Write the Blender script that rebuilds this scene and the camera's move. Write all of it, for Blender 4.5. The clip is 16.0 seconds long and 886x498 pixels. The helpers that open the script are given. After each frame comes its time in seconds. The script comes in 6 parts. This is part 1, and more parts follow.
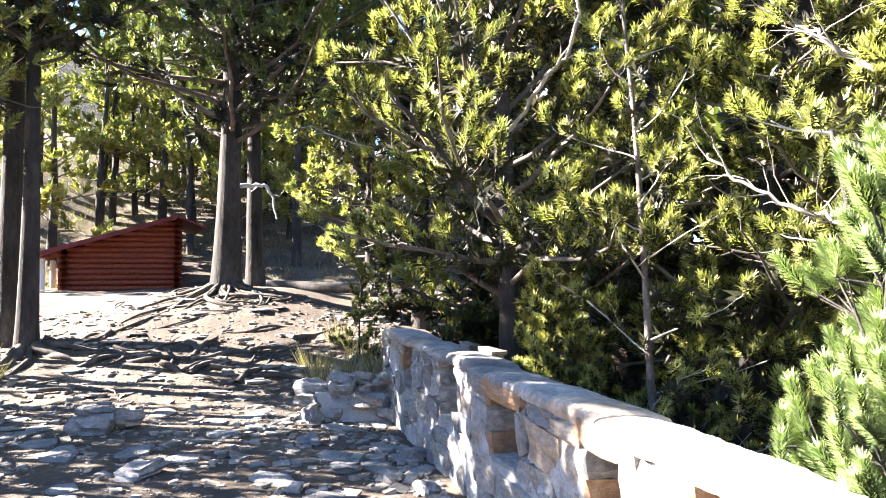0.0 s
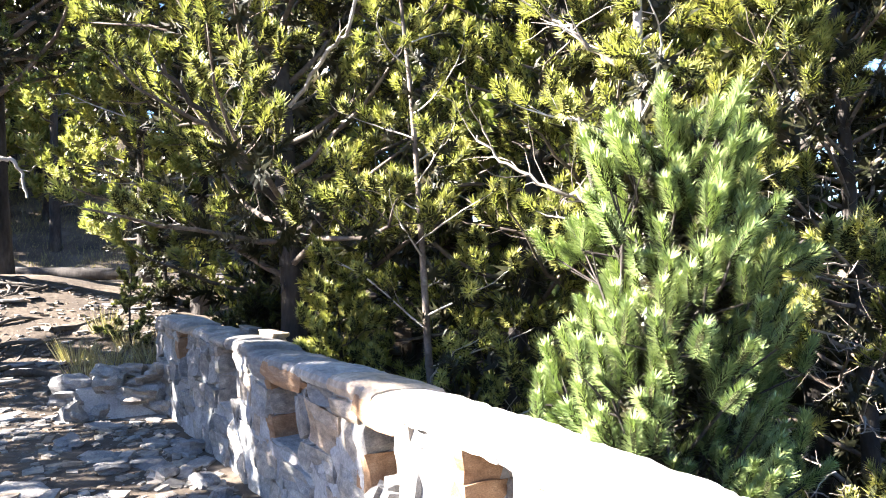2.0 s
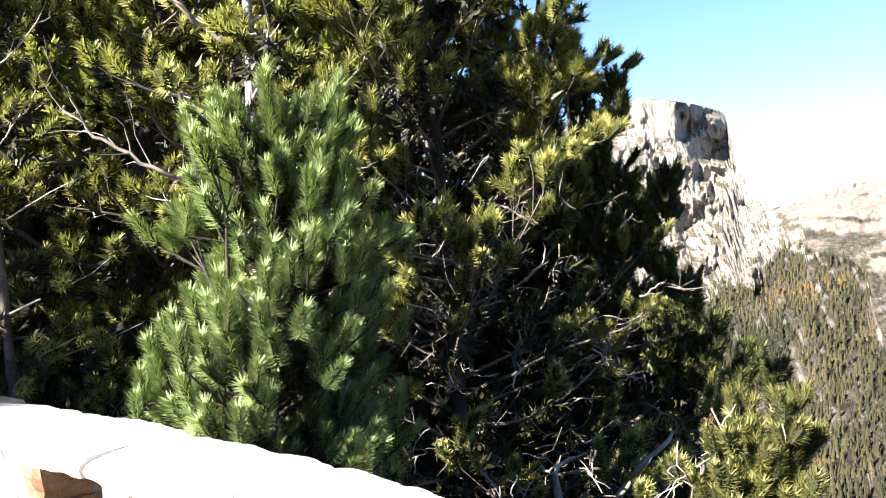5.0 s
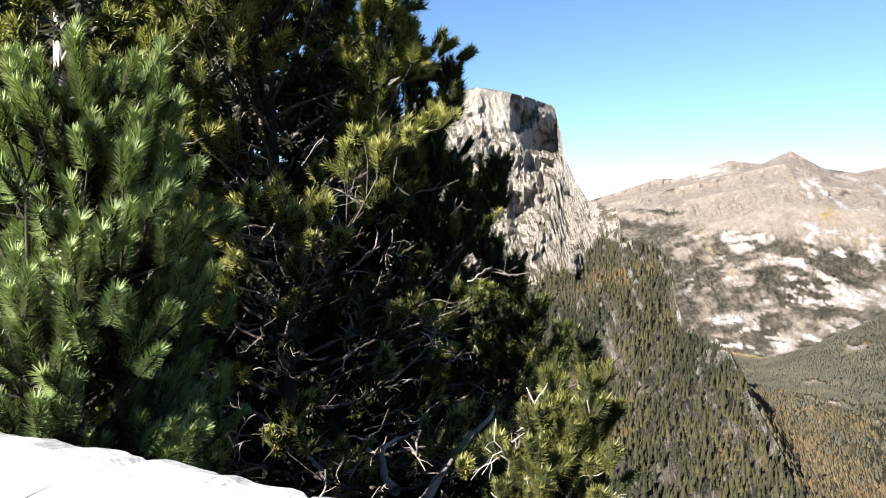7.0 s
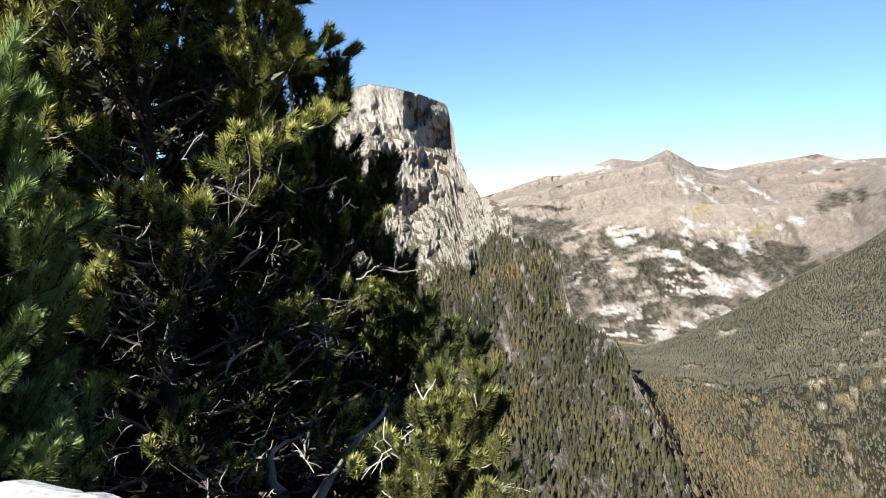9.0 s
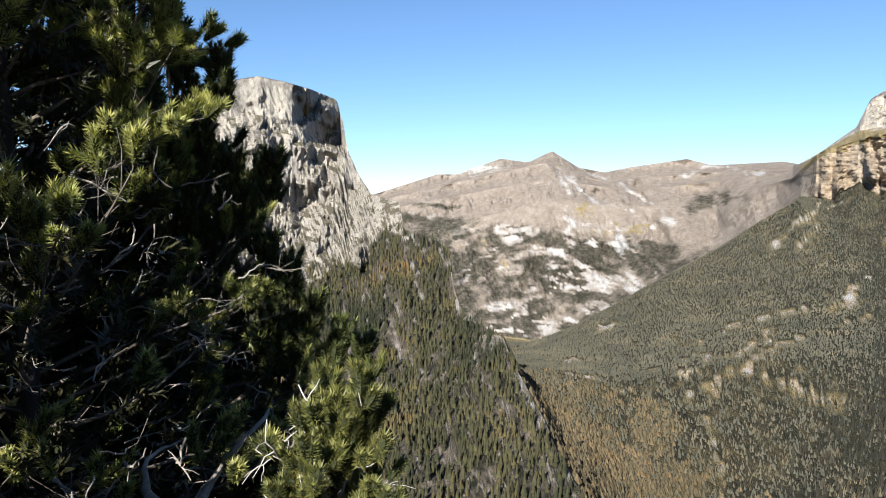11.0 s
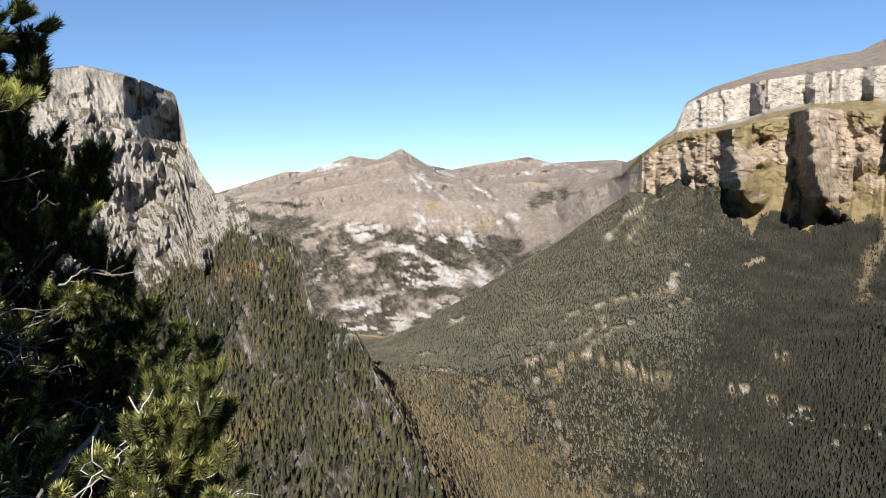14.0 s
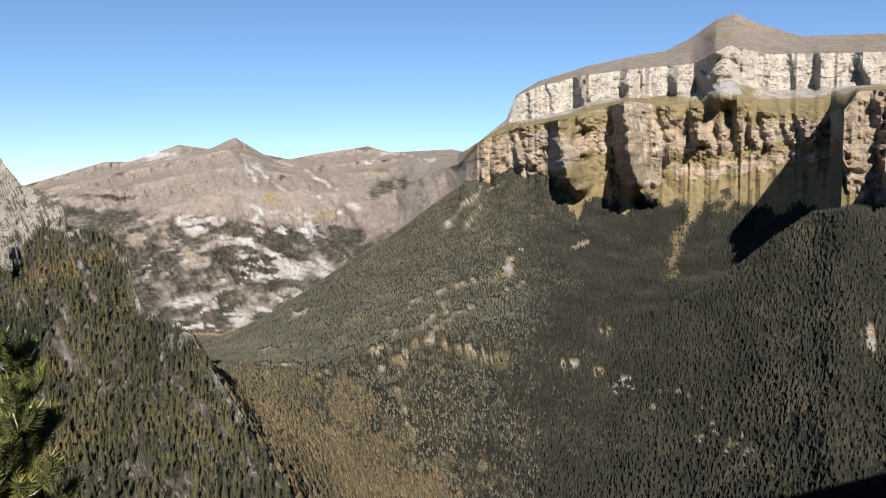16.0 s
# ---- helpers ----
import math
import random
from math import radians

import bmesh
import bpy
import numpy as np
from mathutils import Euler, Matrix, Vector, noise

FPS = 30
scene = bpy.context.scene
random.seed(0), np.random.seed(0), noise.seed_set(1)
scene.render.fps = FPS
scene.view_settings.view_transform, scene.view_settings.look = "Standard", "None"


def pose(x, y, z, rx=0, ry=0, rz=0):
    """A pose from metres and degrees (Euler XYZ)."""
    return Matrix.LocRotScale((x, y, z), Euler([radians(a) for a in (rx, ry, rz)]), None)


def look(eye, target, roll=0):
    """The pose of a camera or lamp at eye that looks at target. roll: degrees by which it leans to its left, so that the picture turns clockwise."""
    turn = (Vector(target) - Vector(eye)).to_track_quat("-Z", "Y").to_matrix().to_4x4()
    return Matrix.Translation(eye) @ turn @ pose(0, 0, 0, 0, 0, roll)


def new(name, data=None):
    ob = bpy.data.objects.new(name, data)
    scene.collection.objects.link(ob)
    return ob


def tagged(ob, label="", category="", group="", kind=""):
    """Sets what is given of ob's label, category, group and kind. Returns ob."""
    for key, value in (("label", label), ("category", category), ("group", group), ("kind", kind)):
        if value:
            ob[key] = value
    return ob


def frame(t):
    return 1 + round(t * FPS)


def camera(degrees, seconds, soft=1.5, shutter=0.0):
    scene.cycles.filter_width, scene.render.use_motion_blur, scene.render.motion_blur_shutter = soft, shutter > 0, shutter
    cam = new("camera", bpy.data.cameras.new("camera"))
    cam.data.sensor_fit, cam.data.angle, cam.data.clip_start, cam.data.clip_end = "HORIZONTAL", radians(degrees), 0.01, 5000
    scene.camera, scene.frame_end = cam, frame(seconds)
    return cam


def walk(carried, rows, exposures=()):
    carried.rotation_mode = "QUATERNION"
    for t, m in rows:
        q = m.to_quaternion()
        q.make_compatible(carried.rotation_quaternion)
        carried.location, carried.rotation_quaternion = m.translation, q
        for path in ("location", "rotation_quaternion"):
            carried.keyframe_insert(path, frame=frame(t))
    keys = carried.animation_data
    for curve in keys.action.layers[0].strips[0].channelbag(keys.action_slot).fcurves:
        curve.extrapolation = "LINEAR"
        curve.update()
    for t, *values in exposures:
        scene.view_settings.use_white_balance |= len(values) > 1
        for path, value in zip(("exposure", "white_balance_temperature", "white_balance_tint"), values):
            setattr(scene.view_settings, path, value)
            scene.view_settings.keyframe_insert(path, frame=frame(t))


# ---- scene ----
cam = camera(64.5, 16.0, soft=1.0)
EYE, TILT = 1.55, 2.0
# seconds, then metres from the first eye, then yaw, pitch, roll in degrees
ROWS = [
    (0.0, -0.000, 0.000, 0.000, -0.01, 0.00, -0.00),
    (0.5, 0.008, 0.008, -0.005, -3.28, -0.49, -0.22),
    (1.0, 0.021, 0.013, -0.008, -7.41, -0.91, -0.19),
    (1.5, 0.043, 0.015, -0.016, -11.90, -1.04, -0.01),
    (2.0, 0.063, 0.015, -0.014, -17.00, -1.58, 0.37),
    (2.5, 0.087, 0.024, -0.020, -21.85, -1.98, 0.20),
    (3.0, 0.100, 0.025, -0.019, -25.07, -1.72, 0.55),
    (3.5, 0.120, 0.026, -0.023, -29.24, -1.86, 0.47),
    (4.0, 0.142, 0.019, -0.023, -34.56, -1.66, 0.83),
    (4.5, 0.155, 0.010, -0.022, -40.11, -1.79, 0.27),
    (5.0, 0.174, 0.008, -0.023, -46.19, -2.89, 0.28),
    (7.5, 0.182, -0.035, -0.008, -61.33, -4.24, -2.03),
    (8.0, 0.191, -0.043, -0.012, -63.70, -4.40, -1.84),
    (8.5, 0.196, -0.048, -0.012, -65.84, -4.21, -2.03),
    (9.0, 0.203, -0.053, -0.008, -67.76, -4.16, -1.62),
    (11.5, 0.206, -0.076, -0.002, -78.42, -3.95, -2.43),
    (12.0, 0.206, -0.079, -0.006, -79.83, -3.95, -2.04),
    (12.5, 0.212, -0.087, -0.007, -81.62, -4.07, -1.97),
    (13.0, 0.211, -0.098, -0.007, -84.11, -3.71, -2.12),
    (13.5, 0.210, -0.106, -0.006, -86.40, -3.54, -2.62),
    (14.0, 0.209, -0.108, -0.002, -88.78, -3.78, -1.93),
    (14.5, 0.205, -0.103, -0.003, -92.03, -3.49, -1.66),
    (15.0, 0.202, -0.102, -0.006, -94.89, -3.70, -1.26),
    (15.5, 0.197, -0.097, -0.010, -97.80, -4.07, -1.28),
    (16.0, 0.196, -0.096, -0.010, -101.72, -4.27, -1.20),
]
EXPOSURES = [(0.0, 4.05, 6150, 14), (2.0, 3.9, 6150, 14), (3.0, 3.75, 6150, 14), (4.5, 3.25, 6150, 14), (5.0, 2.75, 6150, 13), (7.5, 1.9, 6000, 9), (9.0, 1.75, 5950, 7), (12.0, 1.55, 5900, 8), (14.0, 1.4, 6000, 10), (16.0, 1.27, 6050, 10)]
walk(cam, [(t, pose(0, 0, EYE, TILT, 0, 0) @ pose(x, y, z, 90 + pitch, roll, yaw)) for t, x, y, z, yaw, pitch, roll in ROWS], EXPOSURES)

# ---- light ----
SUN_TURN, SUN_HEIGHT = -81.0, 30.0


def heading(a, e=0.0):
    """Unit vector for a bearing clockwise from +y and a height angle, in degrees."""
    a, e = radians(a), radians(e)
    return Vector((math.sin(a) * math.cos(e), math.cos(a) * math.cos(e), math.sin(e)))


world = bpy.data.worlds.new("sky")
scene.world = world
world.use_nodes = True
wt = world.node_tree
sky = wt.nodes.new("ShaderNodeTexSky")
sky.sky_type = "NISHITA"
sky.sun_disc = False
sky.sun_elevation, sky.sun_rotation = radians(SUN_HEIGHT), radians(SUN_TURN)
sky.altitude = 1900
sky.dust_density = 0.1
sky.ozone_density = 3.5
wt.links.new(sky.outputs[0], wt.nodes["Background"].inputs[0])
wt.nodes["Background"].inputs[1].default_value = 0.05

sun_data = bpy.data.lights.new("sun", "SUN")
sun_data.energy, sun_data.angle, sun_data.color = 4.8, radians(0.5), (1.0, 0.91, 0.78)
sun = new("sun", sun_data)
sun.matrix_world = look((0, 0, 0), tuple(-heading(SUN_TURN, SUN_HEIGHT)))

# ---- materials ----
def material(name):
    m = bpy.data.materials.new(name)
    m.use_nodes = True
    nt = m.node_tree
    return m, nt, nt.nodes["Principled BSDF"]


def nd(nt, kind, **values):
    n = nt.nodes.new(kind)
    for key, v in values.items():
        n.inputs[key.replace("_", " ")].default_value = v
    return n


def ramp(nt, fac, stops):
    r = nt.nodes.new("ShaderNodeValToRGB")
    els = r.color_ramp.elements
    while len(els) < len(stops):
        els.new(0.5)
    for el, (p, c) in zip(els, stops):
        el.position, el.color = p, (*c, 1)
    nt.links.new(fac, r.inputs[0])
    return r.outputs[0]


def mix(nt, fac, a, b, blend="MIX"):
    m = nt.nodes.new("ShaderNodeMix")
    m.data_type, m.blend_type = "RGBA", blend
    for sock, v in ((m.inputs[0], fac), (m.inputs[6], a), (m.inputs[7], b)):
        if isinstance(v, (int, float)):
            sock.default_value = v
        elif isinstance(v, tuple):
            sock.default_value = (*v, 1)
        else:
            nt.links.new(v, sock)
    return m.outputs[2]


def noise_out(nt, scale, detail=6.0, rough=0.6, coord="Object", stretch=None):
    tc = nt.nodes.new("ShaderNodeTexCoord")
    src = tc.outputs[coord]
    if stretch:
        mp = nt.nodes.new("ShaderNodeMapping")
        mp.inputs["Scale"].default_value = stretch
        nt.links.new(src, mp.inputs[0])
        src = mp.outputs[0]
    n = nd(nt, "ShaderNodeTexNoise", Scale=scale, Detail=detail, Roughness=rough)
    nt.links.new(src, n.inputs["Vector"])
    return n.outputs["Fac"]


def bump(nt, bsdf, height, strength, distance):
    b = nd(nt, "ShaderNodeBump", Strength=strength, Distance=distance)
    nt.links.new(height, b.inputs["Height"])
    nt.links.new(b.outputs[0], bsdf.inputs["Normal"])


def random_out(nt):
    return nt.nodes.new("ShaderNodeObjectInfo").outputs["Random"]


def island_out(nt):
    return nt.nodes.new("ShaderNodeNewGeometry").outputs["Random Per Island"]


def two_scale(name, dark, mid, light, big, small, rough=0.9, relief=0.02, strength=0.6, stretch=None, vary=None):
    m, nt, p = material(name)
    n1 = noise_out(nt, big, 5, 0.6, stretch=stretch)
    n2 = noise_out(nt, small, 6, 0.65, stretch=stretch)
    c1 = ramp(nt, n1, [(0.3, dark), (0.55, mid), (0.75, light)])
    c2 = ramp(nt, n2, [(0.25, (0.45, 0.45, 0.45)), (0.7, (1.15, 1.15, 1.15))])
    col = mix(nt, 0.85, c1, c2, "MULTIPLY")
    if vary:
        tint = ramp(nt, random_out(nt) if vary == "object" else island_out(nt), [(0.0, (0.6, 0.58, 0.56)), (0.45, (0.95, 0.95, 0.95)), (0.8, (1.15, 1.08, 0.98)), (1.0, (1.2, 0.95, 0.72))])
        col = mix(nt, 0.9, col, tint, "MULTIPLY")
    nt.links.new(col, p.inputs["Base Color"])
    p.inputs["Roughness"].default_value = rough
    p.inputs["Specular IOR Level"].default_value = 0.25
    bump(nt, p, n2, strength, relief)
    return m


def needle_material(name, dark, mid, light, glow=0.15):
    m, nt, p = material(name)
    col = ramp(nt, island_out(nt), [(0.0, dark), (0.5, mid), (1.0, light)])
    n = noise_out(nt, 2.3, 3)
    col = mix(nt, 0.6, col, ramp(nt, n, [(0.35, (0.62, 0.7, 0.6)), (0.65, (1.2, 1.12, 0.9))]), "MULTIPLY")
    nt.links.new(col, p.inputs["Base Color"])
    p.inputs["Roughness"].default_value = 0.5
    p.inputs["Specular IOR Level"].default_value = 0.35
    tr = nt.nodes.new("ShaderNodeBsdfTranslucent")
    nt.links.new(mix(nt, 1.0, col, (1.0, 1.1, 0.62), "MULTIPLY"), tr.inputs[0])
    ms = nt.nodes.new("ShaderNodeMixShader")
    ms.inputs[0].default_value = glow
    nt.links.new(p.outputs[0], ms.inputs[1])
    nt.links.new(tr.outputs[0], ms.inputs[2])
    nt.links.new(ms.outputs[0], nt.nodes["Material Output"].inputs[0])
    return m


BARK = two_scale("pine_bark", (0.02, 0.018, 0.016), (0.058, 0.051, 0.046), (0.125, 0.112, 0.1), 3.0, 22.0, 0.95, 0.02, 0.9, (1, 1, 0.35))
TWIG = two_scale("grey_twig", (0.07, 0.055, 0.045), (0.15, 0.125, 0.105), (0.28, 0.25, 0.22), 5.0, 40.0, 0.9, 0.004, 0.5)
PALE_TWIG = two_scale("pale_bare_twig", (0.14, 0.12, 0.1), (0.27, 0.24, 0.21), (0.42, 0.39, 0.35), 4.0, 40.0, 0.9, 0.004, 0.5)
DEADWOOD = two_scale("bleached_wood", (0.3, 0.27, 0.24), (0.48, 0.45, 0.42), (0.62, 0.6, 0.57), 3.0, 30.0, 0.8, 0.006, 0.6, (1, 1, 0.2))
NEEDLE_BLUE = needle_material("young_pine_needles", (0.12, 0.17, 0.07), (0.215, 0.285, 0.115), (0.34, 0.4, 0.175), 0.22)
NEEDLE = needle_material("pine_needles", (0.17, 0.185, 0.056), (0.29, 0.295, 0.1), (0.45, 0.42, 0.165), 0.36)
NEEDLE_OLIVE = needle_material("olive_pine_needles", (0.075, 0.085, 0.026), (0.125, 0.13, 0.04), (0.21, 0.2, 0.07), 0.28)
NEEDLE_GREEN = needle_material("green_pine_needles", (0.07, 0.095, 0.03), (0.12, 0.15, 0.048), (0.22, 0.24, 0.085), 0.25)
# darker copy of the pine needles, with shade put into the colour
NEEDLE_SHADED = needle_material("shaded_pine_needles", (0.03, 0.042, 0.012), (0.075, 0.09, 0.027), (0.2, 0.2, 0.065))
# dark colour of the shoot cores, standing in for shade between needles
SHADE_CORE = two_scale("shoot_shade_core", (0.02, 0.026, 0.01), (0.04, 0.045, 0.018), (0.08, 0.07, 0.03), 8, 60, 0.9, 0.002, 0.3)
# needles of the background wood, darkened to stand for its shade
NEEDLE_FAR_SHADED = needle_material("shaded_forest_needles", (0.03, 0.036, 0.013), (0.07, 0.075, 0.025), (0.16, 0.15, 0.05), 0.1)
STONE = two_scale("wall_stone", (0.2, 0.2, 0.205), (0.35, 0.345, 0.335), (0.52, 0.5, 0.47), 4.0, 28.0, 0.9, 0.012, 0.7, None, "object")
MORTAR = two_scale("grey_mortar", (0.27, 0.27, 0.275), (0.4, 0.4, 0.4), (0.54, 0.53, 0.52), 5.0, 60.0, 0.95, 0.008, 0.6)
# whitish mortar, made brighter to carry the sun's glare in its colour
SUNLIT_MORTAR = two_scale("sunlit_mortar", (0.56, 0.55, 0.53), (0.72, 0.7, 0.67), (0.82, 0.8, 0.77), 4.0, 40.0, 0.95, 0.008, 0.6)
SOIL = two_scale("forest_soil", (0.042, 0.032, 0.024), (0.11, 0.086, 0.064), (0.2, 0.165, 0.128), 0.9, 14.0, 0.95, 0.03, 0.8)
LOG = two_scale("red_stained_log", (0.13, 0.025, 0.012), (0.24, 0.05, 0.022), (0.34, 0.085, 0.035), 2.0, 26.0, 0.55, 0.006, 0.4, (6, 0.6, 6))
ROOFRED = two_scale("dark_red_roof", (0.1, 0.015, 0.015), (0.17, 0.03, 0.03), (0.23, 0.05, 0.045), 2.0, 20.0, 0.6, 0.004, 0.3)


def terrain_material():
    m, nt, p = material("mountain_cover")
    at = nt.nodes.new("ShaderNodeAttribute")
    at.attribute_name = "cover"
    sep = nt.nodes.new("ShaderNodeSeparateColor")
    nt.links.new(at.outputs["Color"], sep.inputs[0])
    # limestone, with level strata
    nA = noise_out(nt, 0.025, 11, 0.78)
    nB = noise_out(nt, 0.0065, 9, 0.72, stretch=(0.35, 0.35, 5.0))
    nC = noise_out(nt, 0.15, 5, 0.7)
    rock = ramp(nt, nB, [(0.3, (0.24, 0.19, 0.145)), (0.42, (0.42, 0.34, 0.26)), (0.5, (0.3, 0.235, 0.165)), (0.58, (0.46, 0.385, 0.3)), (0.72, (0.38, 0.28, 0.19))])
    rock = mix(nt, 0.6, rock, ramp(nt, nC, [(0.3, (0.45, 0.45, 0.47)), (0.65, (1.15, 1.15, 1.15))]), "MULTIPLY")
    cracks = noise_out(nt, 0.035, 7, 0.7, stretch=(1, 1, 0.13))
    rock = mix(nt, 0.85, rock, ramp(nt, cracks, [(0.36, (0.28, 0.27, 0.28)), (0.47, (0.95, 0.92, 0.88)), (0.7, (1.2, 1.12, 1.0))]), "MULTIPLY")
    grass = ramp(nt, nA, [(0.3, (0.13, 0.104, 0.052)), (0.5, (0.21, 0.166, 0.086)), (0.7, (0.3, 0.238, 0.135))])
    # ground under the forest, darkened for the shade between the trees
    wood = ramp(nt, nC, [(0.3, (0.016, 0.017, 0.012)), (0.6, (0.036, 0.034, 0.023)), (0.8, (0.07, 0.058, 0.036))])
    # turf tone greyed a little for the haze over the far range
    pale = ramp(nt, nA, [(0.35, (0.152, 0.123, 0.1)), (0.55, (0.218, 0.183, 0.154)), (0.72, (0.308, 0.274, 0.245))])
    grey = ramp(nt, noise_out(nt, 0.04, 10, 0.8, stretch=(1, 1, 0.45)), [(0.32, (0.09, 0.085, 0.08)), (0.43, (0.29, 0.27, 0.245)), (0.55, (0.42, 0.388, 0.345)), (0.7, (0.52, 0.475, 0.415))])
    fine = noise_out(nt, 0.22, 6, 0.75, stretch=(1, 1, 0.5))
    grey = mix(nt, 0.8, grey, ramp(nt, fine, [(0.34, (0.5, 0.5, 0.51)), (0.48, (1.05, 1.04, 1.03)), (0.68, (1.4, 1.37, 1.3))]), "MULTIPLY")
    # scrub and turf that hold on the flatter ledges
    flat = nt.nodes.new("ShaderNodeSeparateXYZ")
    nt.links.new(nt.nodes.new("ShaderNodeNewGeometry").outputs["Normal"], flat.inputs[0])
    hold = nt.nodes.new("ShaderNodeMath")
    hold.operation = "MULTIPLY_ADD"
    hold.inputs[1].default_value = 0.45
    nt.links.new(flat.outputs[2], hold.inputs[0])
    nt.links.new(noise_out(nt, 0.05, 8, 0.72), hold.inputs[2])
    grey = mix(nt, ramp(nt, hold.outputs[0], [(0.82, (0, 0, 0)), (0.9, (0.9, 0.9, 0.9))]), grey, (0.075, 0.066, 0.04))
    rock = mix(nt, sep.outputs[2], rock, grey)
    edge = noise_out(nt, 0.03, 9, 0.75)

    def soft(ch):
        ad = nt.nodes.new("ShaderNodeMath")
        ad.operation = "ADD"
        nt.links.new(sep.outputs[ch], ad.inputs[0])
        nt.links.new(edge, ad.inputs[1])
        if ch == 0:
            hv = nt.nodes.new("ShaderNodeMath")
            hv.operation = "MULTIPLY"
            hv.inputs[1].default_value = 0.5
            nt.links.new(ad.outputs[0], hv.inputs[0])
            return ramp(nt, hv.outputs[0], [(0.42, (0, 0, 0)), (0.66, (1, 1, 1))])
        return ramp(nt, ad.outputs[0], [(0.93, (0, 0, 0)), (1.05, (1, 1, 1))])
    col = mix(nt, soft(2), grass, pale)
    col = mix(nt, soft(1), col, rock)
    col = mix(nt, soft(0), col, wood)
    inv = nt.nodes.new("ShaderNodeMath")
    inv.operation = "SUBTRACT"
    inv.inputs[0].default_value = 1.45
    nt.links.new(at.outputs["Alpha"], inv.inputs[1])
    ad2 = nt.nodes.new("ShaderNodeMath")
    ad2.operation = "ADD"
    nt.links.new(inv.outputs[0], ad2.inputs[0])
    nt.links.new(edge, ad2.inputs[1])
    screes = ramp(nt, nC, [(0.3, (0.28, 0.268, 0.258)), (0.6, (0.4, 0.385, 0.372)), (0.8, (0.5, 0.485, 0.468))])
    half = nt.nodes.new("ShaderNodeMath")
    half.operation = "MULTIPLY"
    half.inputs[1].default_value = 0.5
    nt.links.new(ad2.outputs[0], half.inputs[0])
    col = mix(nt, ramp(nt, half.outputs[0], [(0.56, (0, 0, 0)), (0.78, (1, 1, 1))]), col, screes)
    nt.links.new(col, p.inputs["Base Color"])
    p.inputs["Roughness"].default_value = 1.0
    p.inputs["Specular IOR Level"].default_value = 0.1
    bump(nt, p, noise_out(nt, 0.07, 12, 0.82), 1.0, 11.0)
    return m


TERRAIN = terrain_material()
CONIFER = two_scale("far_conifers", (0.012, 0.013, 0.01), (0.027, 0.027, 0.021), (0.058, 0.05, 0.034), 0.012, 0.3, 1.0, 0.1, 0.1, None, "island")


# ---- mesh helpers ----
def mesh_of(name, verts, faces, mat, smooth=False):
    """A mesh from an array of vertices and an array of faces that all have as many corners."""
    verts, faces = np.asarray(verts, np.float32), np.asarray(faces, np.int32)
    me = bpy.data.meshes.new(name)
    n, k = faces.shape
    me.vertices.add(len(verts))
    me.vertices.foreach_set("co", verts.ravel())
    me.loops.add(n * k)
    me.loops.foreach_set("vertex_index", faces.ravel())
    me.polygons.add(n)
    me.polygons.foreach_set("loop_start", np.arange(0, n * k, k, dtype=np.int32))
    me.polygons.foreach_set("use_smooth", np.full(n, smooth))
    me.materials.append(mat)
    me.update(calc_edges=True)
    me.validate()
    return me


class Soup:
    """Collects pieces with four-cornered faces into one mesh."""

    def __init__(self):
        self.v, self.f, self.n = [], [], 0

    def add(self, verts, faces):
        self.v.append(np.asarray(verts, np.float32))
        self.f.append(np.asarray(faces, np.int32) + self.n)
        self.n += len(verts)

    def mesh(self, name, mat, smooth=True):
        return mesh_of(name, np.concatenate(self.v), np.concatenate(self.f), mat, smooth)


def tube(points, radii, sides=7, cap=False):
    """Vertices and quads of a tapered tube along points."""
    pts = np.asarray(points, float)
    n = len(pts)
    tan = np.gradient(pts, axis=0)
    tan /= np.linalg.norm(tan, axis=1)[:, None] + 1e-9
    ref = np.array([0.31, 0.17, 0.93]) if abs(tan[0][2]) < 0.8 else np.array([0.93, 0.31, 0.17])
    u = np.cross(tan, ref)
    u /= np.linalg.norm(u, axis=1)[:, None]
    w = np.cross(tan, u)
    ang = np.linspace(0, 2 * np.pi, sides, endpoint=False)
    ring = np.cos(ang)[None, :, None] * u[:, None] + np.sin(ang)[None, :, None] * w[:, None]
    v = (pts[:, None] + ring * np.asarray(radii, float)[:, None, None]).reshape(-1, 3)
    i = np.arange(n - 1)[:, None] * sides
    j = np.arange(sides)[None]
    k = (j + 1) % sides
    f = np.stack([i + j, i + k, i + sides + k, i + sides + j], -1).reshape(-1, 4)
    return v, f


def thing(name, label, category, group="", at=(0, 0, 0), kind=""):
    ob = new(name)
    ob.location = at
    return tagged(ob, label, category, group, kind)


def part(name, me, parent, label=""):
    ob = new(name, me)
    ob.parent = parent
    return tagged(ob, label)


def smooth_noise(x, y, seed=0):
    """Value noise on arrays, about -1 to 1."""
    xi, yi = np.floor(x).astype(np.int64), np.floor(y).astype(np.int64)
    xf, yf = x - xi, y - yi
    xf, yf = xf * xf * (3 - 2 * xf), yf * yf * (3 - 2 * yf)

    def h(a, b):
        n = (a * 374761393 + b * 668265263 + seed * 974711) & 0x7FFFFFFF
        n = ((n ^ (n >> 13)) * 1274126177) & 0x7FFFFFFF
        n = ((n ^ (n >> 16)) * 668265263) & 0x7FFFFFFF
        return (n % 65536) / 32768.0 - 1
    a, b, c, d = h(xi, yi), h(xi + 1, yi), h(xi, yi + 1), h(xi + 1, yi + 1)
    return (a * (1 - xf) + b * xf) * (1 - yf) + (c * (1 - xf) + d * xf) * yf


